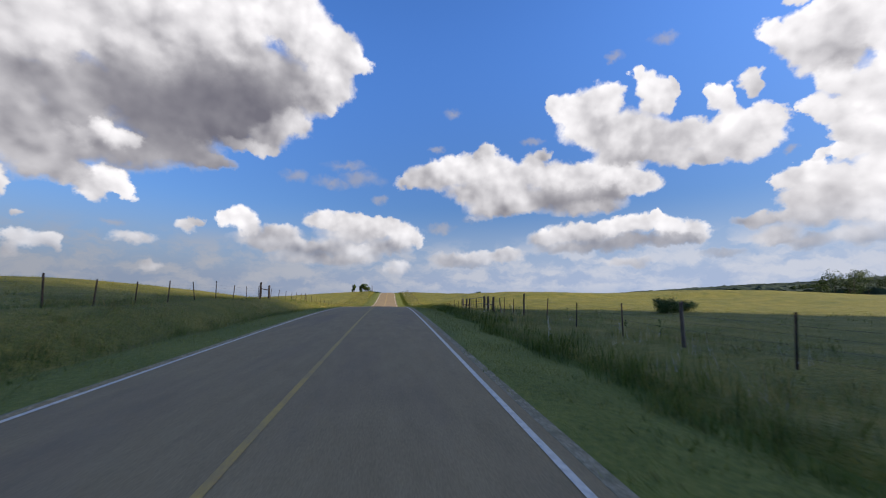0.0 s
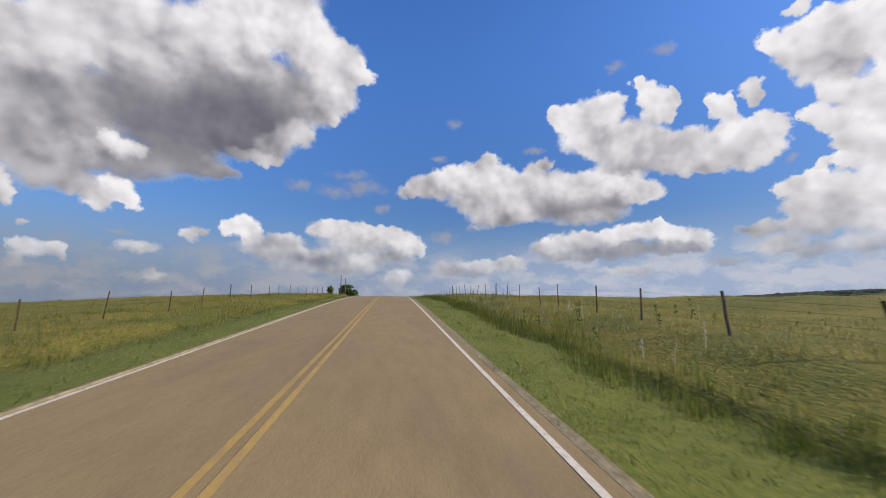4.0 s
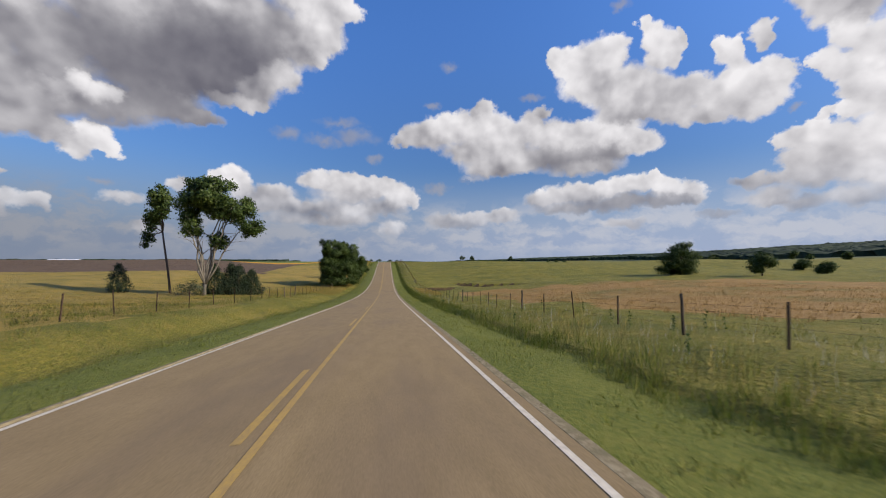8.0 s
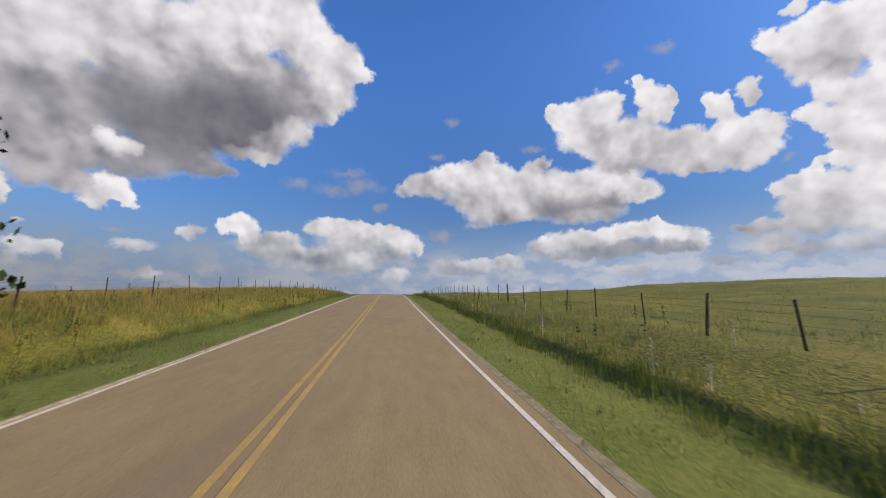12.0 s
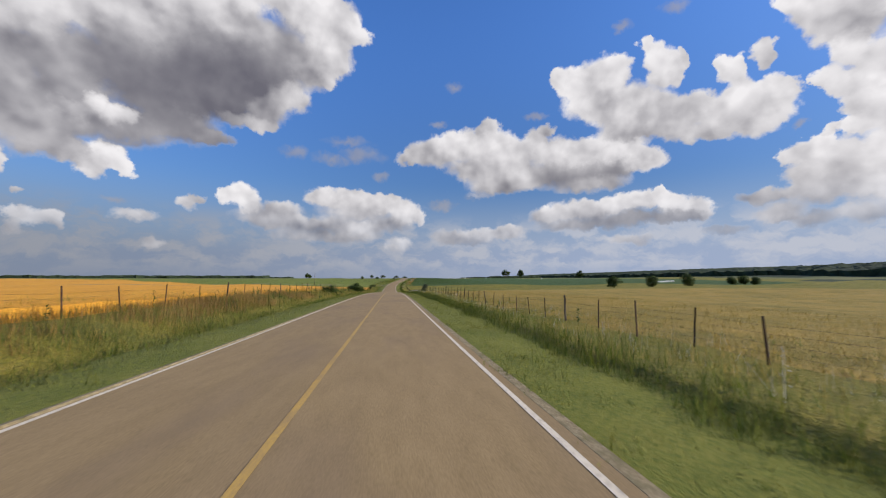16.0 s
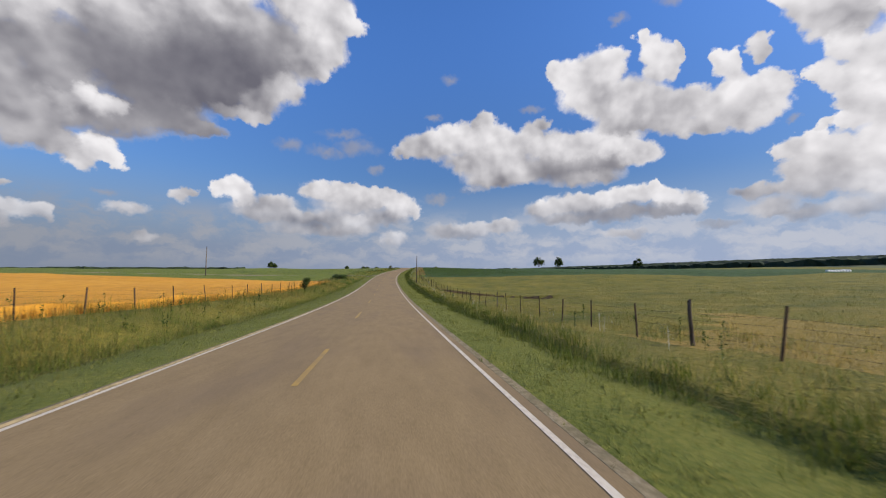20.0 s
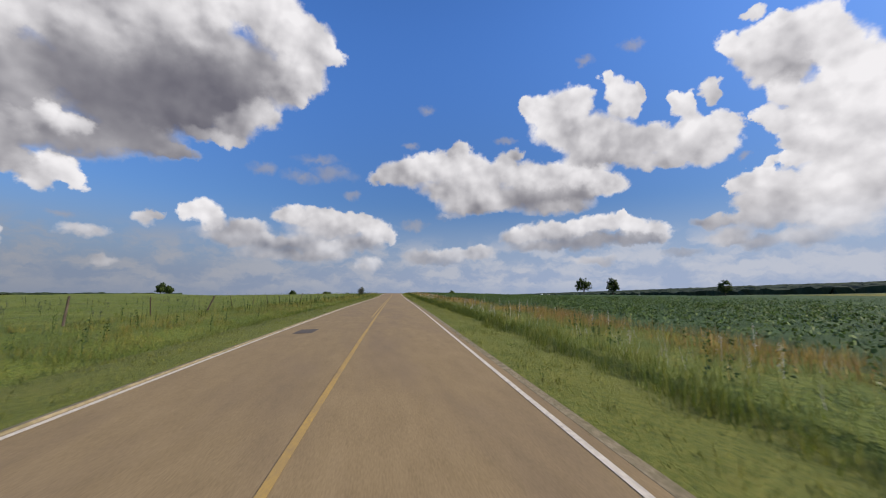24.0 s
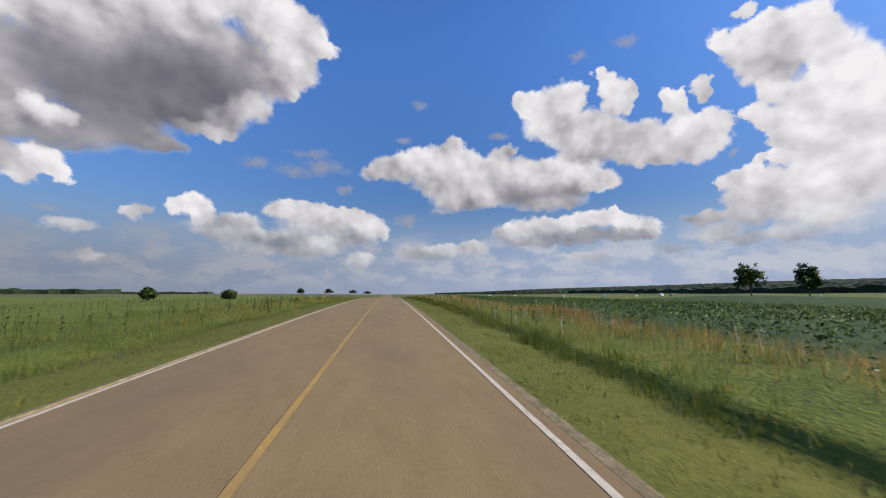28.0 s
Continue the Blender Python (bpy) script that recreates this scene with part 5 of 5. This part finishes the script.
def pole(at, h, r, label, arm=False):
    ob = empty("utility_pole", at, label, "pole", "utility poles")
    attach("shaft", Shape().tube([(0, 0, -0.5), (0.01, 0, h * 0.5), (0.03, 0.01, h)], [r * 1.15, r, r * 0.75], 12).mesh("shaft", POLE_WOOD, True), ob)
    attach("pole_band", Shape().tube([(0.02, 0, h * 0.86), (0.021, 0, h * 0.875)], [r * 0.86, r * 0.86], 12).mesh("pole_band", WIRE), ob, "thin metal band")
    if arm:
        attach("insulator", Shape().tube([(0.03, 0, h), (0.03, 0, h + 0.06), (0.03, 0, h + 0.13), (0.03, 0, h + 0.17)], [0.02, 0.05, 0.045, 0.015], 8).mesh("insulator", SIGN_METAL), ob)


pole(spot(-9.6, 225.2), 4.25, 0.095, "tall grey wooden pole without wires in grass")
pole(spot(-9.4, 230.9), 4.25, 0.095, "tall grey wooden pole without wires in grass")
pole(spot(7.8, 802.0), 6.0, 0.10, "wooden utility pole beside the road", True)
pole(spot(-51.6, 835.0), 8.4, 0.12, "wooden utility pole beyond a wheat field", True)

# ---- bales, barn, pond ----
bale_shape = Shape().tube([(0, -0.8, 0.75), (0, -0.76, 0.75), (0, 0, 0.75), (0, 0.76, 0.75), (0, 0.8, 0.75)], [0.66, 0.76, 0.79, 0.76, 0.66], 16)


def bale(at, mat_, turn, label, group):
    ob = new("hay_bale", BALES[mat_])
    ob.matrix_basis = Matrix.Translation(at - Vector((0, 0, 0.05))) @ pose(0, 0, 0, 0, 0, turn)
    tagged(ob, label, "hay bale", group)


BALES = {"hay": bale_shape.mesh("hay_bale", BALE, True), "wrap": bale_shape.mesh("wrapped_bale", BALE_WRAP, True)}
for k, (bearing, dist) in enumerate(((15.3, 205), (20.6, 240), (24.5, 230), (31.4, 215), (37.1, 160), (44.0, 190), (45.2, 196), (50.0, 215), (59.0, 260), (27.6, 260), (41.0, 270))):
    x = 16.4 + dist * math.sin(radians(bearing))
    y = 1007 + dist * math.cos(radians(bearing))
    bale(Vector((x, y, height(x, y))), "wrap" if k % 3 else "hay", 37 * k, "pale round hay bale lying on mown stubble", "bales on the stubble")
for k in range(8):
    x, y = 252 + 2.6 * k, 896 + 0.3 * k
    bale(Vector((x, y, height(x, y))), "wrap", 90 + 3 * k, "white-wrapped round bale in a row at a field edge", "white bale row")
for k in range(9):
    x, y = 79 + 2.2 * k, 306 + 0.5 * k
    bale(Vector((x, y, height(x, y))), "hay", 80 + 5 * k, "tan round hay bale in a row on pasture", "tan bale row")

bx, by = -460.0, 896.0
barn = empty("barn", Vector((bx, by, height(bx, by))), "long low barn with a white metal roof", "barn")
s = Shape()
for px_, py_, sx, sy in ((0, -6, 38, 0.3), (0, 6, 38, 0.3), (-19, 0, 0.3, 12), (19, 0, 0.3, 12)):
    s.box((sx, sy, 5.0), (px_, py_, 2.2))
attach("wall", s.mesh("wall", BARN_WALL), barn)
for side in (-1, 1):
    attach("roof", Shape().box((39.5, 7.2, 0.15), (0, side * 3.25, 5.7), Matrix.Rotation(side * -0.30, 4, "X")).mesh("roof", METAL_ROOF), barn, "white sheet-metal roof slope")
attach("door", Shape().box((4.5, 0.1, 3.8), (-6, -6.2, 1.85)).mesh("door", SIGN_METAL), barn, "dark sliding barn door")

s = Shape()
ring = [(266 + 11 * math.cos(a) * (1 + 0.2 * math.sin(3 * a)), 778 + 4.5 * math.sin(a), 0) for a in np.linspace(0, 6.283, 40)[:-1]]
pz_ = max(height(x, y) for x, y, _ in ring) + 0.03
s.v += [Vector((x, y, pz_)) for x, y, _ in ring]
s.f.append(tuple(range(len(ring))))
tagged(new("pond", s.mesh("pond", WATER)), "small pale farm pond in pasture", "pond", kind="structure")

# a cloud outside the view, whose shadow lies over the start of the road
cr = random.Random(7)
shade_at = Vector((-10.0, -43.0, 0.0)) + TO_SUN * 1500
s = Shape()
bmc = bmesh.new()
for k in range(26):
    m = Matrix.Translation((cr.uniform(-190, 190), cr.uniform(-95, 40), cr.uniform(-20, 20))) @ Matrix.Diagonal((cr.uniform(40, 85), cr.uniform(22, 40), cr.uniform(15, 30), 1))
    bmesh.ops.create_icosphere(bmc, subdivisions=2, radius=1.0, matrix=m)
for v in bmc.verts:
    v.co += Vector(noise.noise_vector(v.co * 0.03)) * 9
me = bpy.data.meshes.new("cloud")
bmc.to_mesh(me)
bmc.free()
me.materials.append(CLOUD_STUFF)
shade_cloud = new("cloud", me)
shade_cloud.location = shade_at
tagged(shade_cloud, "white cumulus cloud high in the afternoon sky", "cloud")

# ---- grass, wheat and soybeans: each one object of countless blades ----
def blades(name, O, Y, tall, wide, per, lean, mat, seed, label, category="grass", tilt=0.0):
    """Tufts of thin blades at offsets O and places Y along the road."""
    rng = np.random.RandomState(seed)
    n = len(O) * per
    O = np.repeat(O, per) + rng.normal(size=n) * 0.11
    Y = np.repeat(Y, per) + rng.normal(size=n) * 0.11
    X = road_x(Y) + O
    Z = ground_z(X, Y)
    bare = bare_bank(O, Y)
    h = np.where(bare, 0.03, 1.0) * np.repeat(tall, per) * rng.uniform(0.55, 1.15, n)
    a = rng.uniform(0, 6.283, n)
    l = np.abs(rng.normal(size=n)) * lean * h
    w = wide * rng.uniform(0.6, 1.4, n)
    b = rng.uniform(0, 6.283, n)
    P = np.stack([X, Y, Z - 0.02], -1)
    side = np.stack([np.cos(b) * w, np.sin(b) * w, np.zeros(n)], -1)
    tip = P + np.stack([np.cos(a) * l, np.sin(a) * l, h], -1)
    V = face_back(np.stack([P - side, P + side, tip], 1).reshape(-1, 3), 3)
    N_ = rng.normal(size=(n, 3)) * 0.34 + np.array([tilt, 0, 0.75 - abs(tilt) * 0.5])
    normals = np.repeat(N_ / np.linalg.norm(N_, axis=1)[:, None], 3, 0)
    return tagged(new(name, quads(name, V, mat, 3, normals)), label, category, kind="stuff")


def scatter(rng, count, o0, o1, y0, y1, bias=1.0):
    """Random places between two offsets; bias above 1 crowds them towards o0."""
    u = rng.uniform(0, 1, count) ** bias
    return o0 + (o1 - o0) * u, rng.uniform(y0, y1, count)


def patchy(rng, O, Y, s, seed, keep=0.35):
    """Thin a scatter out in patches."""
    d = lumps(O, Y, s, seed) + rng.normal(size=len(O)) * 0.5
    k = d > -keep * 2
    return O[k], Y[k]


g = np.random.RandomState(500)
DRIVES = ((-8.0, -3.0, 225.8, 230.2), (-10.5, -3.0, 523.0, 531.0), (-60.0, -3.0, 842.5, 849.5))


def clear(O, Y):
    k = np.ones(len(O), bool)
    for o0, o1, y0, y1 in DRIVES:
        k &= ~((O > o0) & (O < o1) & (Y > y0) & (Y < y1))
    return O[k], Y[k]


# short mown verge, ragged at the gravel
for sgn in (1, -1):
    O, Y = scatter(g, 58000 if sgn > 0 else 34000, 3.62 if sgn > 0 else 3.40, 6.25, -20, 1120, 1.0)
    O, Y = clear(sgn * O, Y)
    k = (np.abs(O) > (3.74 if sgn > 0 else 3.52) + 0.13 * lumps(O * 0 + 3 * sgn, Y, 2.3, 12)) | (g.uniform(size=len(O)) < 0.3)
    O, Y = O[k], Y[k]
    blades("verge_grass", O, Y, np.maximum(0.07 + 0.06 * g.uniform(size=len(O)) + 0.05 * lumps(O, Y, 1.6, 14) + 0.03 * lumps(O, Y, 6, 15), 0.04), 0.008, 5, 0.7, BLADES_SHORT, 510 + sgn, "short green mown grass along the road edge")
# tall grass behind it
EDGE = {1: 6.1, -1: 6.5}
for sgn, mat_, y0, y1, n, seed in ((1, BLADES_TALL, -20, 1120, 46000, 521), (-1, BLADES_TALL, -20, 205, 10000, 522), (-1, BLADES_TALL, 205, 395, 9000, 523),
                                   (-1, BLADES_TALL, 395, 850, 32000, 524), (-1, BLADES_GREEN, 850, 1120, 18000, 526)):
    O, Y = scatter(g, n, 0, 1, y0, y1, 1.0)
    far_o = 14.5
    O = EDGE[sgn] + 0.25 * lumps(O * 0, Y, 6, 31 + sgn) + (far_o - EDGE[sgn]) * O ** 1.6 + g.normal(size=len(O)) * 0.22
    O, Y = clear(sgn * O, Y)
    tall = 0.42 + 0.17 * lumps(O, Y, 7, 33) + 0.12 * lumps(O, Y, 2.5, 34)
    if sgn < 0:
        tall = tall * np.where((Y > 232) & (Y < 395), 0.45, np.where(Y > 850, 0.7, 1.0)) * np.where(Y < 215, 0.75, 1.0) * np.where((Y > 535) & (Y < 806), 1.0 + 0.5 * step(7.0, 9.5, np.abs(O)), 1.0)
    else:
        tall = tall * np.where(np.abs(O) > 9, 0.7, 1.0)
    blades("tall_grass", O, Y, np.maximum(tall, 0.14) * 0.85, 0.0062, 6, 0.45, BLADES_GREEN, seed, "tall unmown green roadside grass")
    k = (lumps(O, Y, 9, seed) + g.normal(size=len(O)) * 0.4 > 0.15) & (np.abs(O) > 7.2)
    blades("seed_grass", O[k], Y[k], np.maximum(tall[k], 0.2) * 1.25, 0.0042, 5, 0.3, BLADES_GOLD, seed + 40, "tan seed heads rising out of roadside grass")
# the thick foot of the tall grass
O, Y = scatter(g, 18000, 6.05, 7.2, -20, 1120, 1.2)
O = O + 0.22 * lumps(O * 0, Y, 6, 32) + 0.14 * lumps(O * 0, Y, 1.7, 37) + g.normal(size=len(O)) * 0.12
blades("tall_grass", O, Y, np.maximum(0.42 + 0.16 * lumps(O, Y, 4, 36) + 0.12 * lumps(O, Y, 1.4, 38), 0.16), 0.0075, 8, 0.35, BLADES_GREEN, 527, "thick tall grass at the edge of the mown verge", tilt=-0.75)
# golden stretches
O, Y = scatter(g, 22000, -8.2, -20, 352, 535, 1.2)
O, Y = patchy(g, O, Y, 15, 41)
blades("golden_grass", O, Y, 0.40 + 0.15 * g.uniform(size=len(O)), 0.007, 7, 0.3, BLADES_GOLD, 531, "ripe golden grass beside the road")
O, Y = scatter(g, 9000, -8.0, -11.8, 535, 625, 0.8)
O, Y = patchy(g, O, Y, 12, 42, 0.1)
blades("golden_grass", O, Y, 0.55 + 0.22 * g.uniform(size=len(O)), 0.006, 6, 0.22, BLADES_RUST, 536, "tall rusty-gold seed grass before a wheat field")
O, Y = scatter(g, 4200, 8.6, 12.5, 362, 384, 1.0)
blades("golden_grass", O, Y, 0.42 + 0.25 * g.uniform(size=len(O)), 0.006, 6, 0.22, BLADES_GOLD, 537, "pale tan seed grass along a fence")
O, Y = scatter(g, 9000, -11.5, -24, 205, 400, 1.3)
blades("pasture_grass", O, Y, 0.20 + 0.10 * g.uniform(size=len(O)), 0.010, 6, 0.5, BLADES_TALL, 546, "short green-yellow grass inside a fence")
O, Y = scatter(g, 12000, -17, -50, 205, 400, 1.5)
blades("golden_grass", O, Y, 0.20 + 0.12 * g.uniform(size=len(O)), 0.011, 5, 0.4, BLADES_GOLD, 532, "short dry golden grass in a field")
O, Y = scatter(g, 14000, 11.0, 34, 520, 735, 1.5)
blades("golden_grass", O, Y, 0.18 + 0.13 * g.uniform(size=len(O)), 0.009, 5, 0.45, BLADES_GOLD, 533, "dry yellow pasture grass")
O, Y = scatter(g, 8000, 9.4, 13.2, 850, 1120, 0.7)
O, Y = patchy(g, O, Y, 14, 44, -0.1)
blades("golden_grass", O, Y, 0.45 + 0.2 * g.uniform(size=len(O)), 0.007, 7, 0.35, BLADES_RUST, 538, "rusty seed grass between verge and soybeans")
O, Y = scatter(g, 14000, 8.6, 12.8, 850, 1120, 0.6)
O, Y = patchy(g, O, Y, 11, 43, -0.25)
blades("golden_grass", O, Y, 0.36 + 0.15 * g.uniform(size=len(O)), 0.006, 7, 0.4, BLADES_GOLD, 534, "tan dry grass between verge and soybeans")
O, Y = scatter(g, 6000, 18, 70, 300, 372, 1.3)
blades("golden_grass", O, Y, 0.2 + 0.15 * g.uniform(size=len(O)), 0.014, 5, 0.4, BLADES_RUST, 535, "rusty dry grass in a pasture")
# pasture tufts farther out
for sgn, y0, y1, n, seed in ((1, -20, 300, 9000, 541), (1, 372, 520, 4500, 542), (1, 735, 838, 4000, 543), (-1, -20, 205, 6000, 544), (-1, 850, 1130, 8000, 545)):
    O, Y = scatter(g, n, 13.5, 75, y0, y1, 1.8)
    O, Y = sgn * O, Y
    blades("pasture_grass", O, Y, 0.18 + 0.12 * g.uniform(size=len(O)), 0.012, 5, 0.45, BLADES_GREEN if seed == 545 else BLADES_TALL, seed, "rough green-yellow pasture grass")
# wheat: the dense stand, and the ears and stalks that rise out of it
def wheat_top(X, Y, O):
    return ground_z(X, Y) - 0.05 + np.where(O > -11.95, 0.0, 0.47 + 0.05 * lumps(X, Y, 1.6, 61) + 0.05 * lumps(X, Y, 9.0, 62)) * step(512.0, 514.0, Y) * (1 - step(803.0, 805.0, Y))


tagged(new("wheat", sheet("wheat", [-240, -200, -160, -130, -105, -85, -70, -58, -48, -40, -34, -29, -25, -22, -19.5, -17.5, -16, -15, -14.2, -13.5, -13, -12.5, -12.05, -11.9], np.arange(512.0, 805.5, 0.75), wheat_top, [WHEAT])),
       "dense stand of ripe golden wheat", "crop", kind="stuff")
O, Y = scatter(g, 24000, -11.6, -42, 512, 805, 2.6)
blades("wheat", O, Y, 0.54 + 0.09 * g.uniform(size=len(O)), 0.010, 6, 0.16, BLADES_WHEAT, 551, "field of ripe golden wheat", "crop")
# weeds with pale heads and dark stalks
def weeds(name, count, o0, o1, y0, y1, tall, mat_, seed, label, leaf=0.07):
    r = np.random.RandomState(seed)
    O, Y = scatter(r, count, o0, o1, y0, y1)
    O, Y = patchy(r, O, Y, 20, seed, 0.1)
    X = road_x(Y) + O
    P = np.stack([X, Y, ground_z(X, Y)], -1)
    per = 22
    C = np.repeat(P, per, 0)
    u = r.uniform(0.25, 1, len(C))
    hh = np.repeat(tall * r.uniform(0.6, 1.2, len(P)), per)
    C = C + np.stack([r.normal(size=len(C)) * 0.06 * (1.2 - u), r.normal(size=len(C)) * 0.06 * (1.2 - u), u * hh], -1)
    leaves = leaf_mesh(name, C, leaf, mat_, r)
    top = P + np.stack([r.normal(size=len(P)) * 0.05, r.normal(size=len(P)) * 0.05, hh[::per]], -1)
    stems = quads("stem", np.stack([P + (-0.009, 0, 0), P + (0.009, 0, 0), top + (0.004, 0, 0), top + (-0.004, 0, 0)], 1).reshape(-1, 3), mat_)
    bm = bmesh.new()
    bm.from_mesh(leaves)
    bm.from_mesh(stems)
    bm.to_mesh(leaves)
    bm.free()
    bpy.data.meshes.remove(stems)
    return tagged(new(name, leaves), label, "weeds", kind="stuff")


O, Y = scatter(g, 4200, 7.4, 12.4, -10, 1120, 1.1)
O, Y = patchy(g, O, Y, 24, 45, 0.0)
blades("pale_seed_heads", O, Y, 0.50 + 0.25 * g.uniform(size=len(O)), 0.0036, 4, 0.3, FLOWER, 571, "pale seed heads standing in tall roadside grass", tilt=-0.2)
weeds("roadside_weeds", 900, 6.8, 13, -10, 1120, 0.7, LEAF_LIGHT, 561, "leafy grey-green weeds standing in roadside grass")
weeds("roadside_weeds", 1100, -7.2, -13, 395, 1120, 0.8, LEAF, 562, "dark leafy weeds standing in roadside grass")
weeds("pale_flower_heads", 300, 6.8, 11, -10, 1120, 0.7, FLOWER, 563, "pale dried flower heads in tall grass", 0.035)
weeds("pasture_weeds", 420, -8.0, -15, 850, 1120, 0.95, LEAF, 565, "tall dark weed stalks standing in green pasture", 0.05)
weeds("pasture_weeds", 700, -14, -50, 850, 1100, 0.8, LEAF_GREY, 564, "tall thistly weeds dotted over pasture")
weeds("white_wildflowers", 170, 6.9, 10.2, 690, 706, 0.75, FLOWER, 566, "white wildflowers in tall green grass", 0.045)
weeds("roadside_weeds", 130, 6.9, 10.4, 688, 708, 0.8, LEAF_LIGHT, 567, "leafy green weeds among white wildflowers")
weeds("roadside_weeds", 300, -7.5, -11.2, 600, 720, 0.9, LEAF_LIGHT, 568, "tall leafy green weeds before a wheat field")
weeds("roadside_weeds", 420, 6.9, 12.6, 850, 1118, 0.8, LEAF_LIGHT, 569, "dark leafy weeds standing in roadside grass")
weeds("pale_flower_heads", 260, 7.5, 13.5, 860, 1118, 0.75, FLOWER, 570, "pale dried flower heads in tall grass", 0.04)
# soybeans in rows
rows_o = np.arange(13.6, 75, 0.78)
O = np.repeat(rows_o, 300)
Y = g.uniform(840, 1116, len(O))
r_ = np.random.RandomState(571)
keep = r_.uniform(size=len(O)) < np.clip(1.3 - (O - 13) / 45, 0.14, 1)
O, Y = O[keep], Y[keep]
X = road_x(Y) + O
P = np.stack([X, Y, ground_z(X, Y)], -1)
per = 8
C = np.repeat(P, per, 0) + r_.normal(size=(len(P) * per, 3)) * np.array([0.13, 0.3, 0.0])
C[:, 2] += r_.uniform(0.08, 0.5, len(C))
tagged(new("soybeans", leaf_mesh("soybeans", C, 0.15, SOY_LEAF, r_, 0.0, True)), "rows of leafy green soybean plants", "crop", kind="stuff")
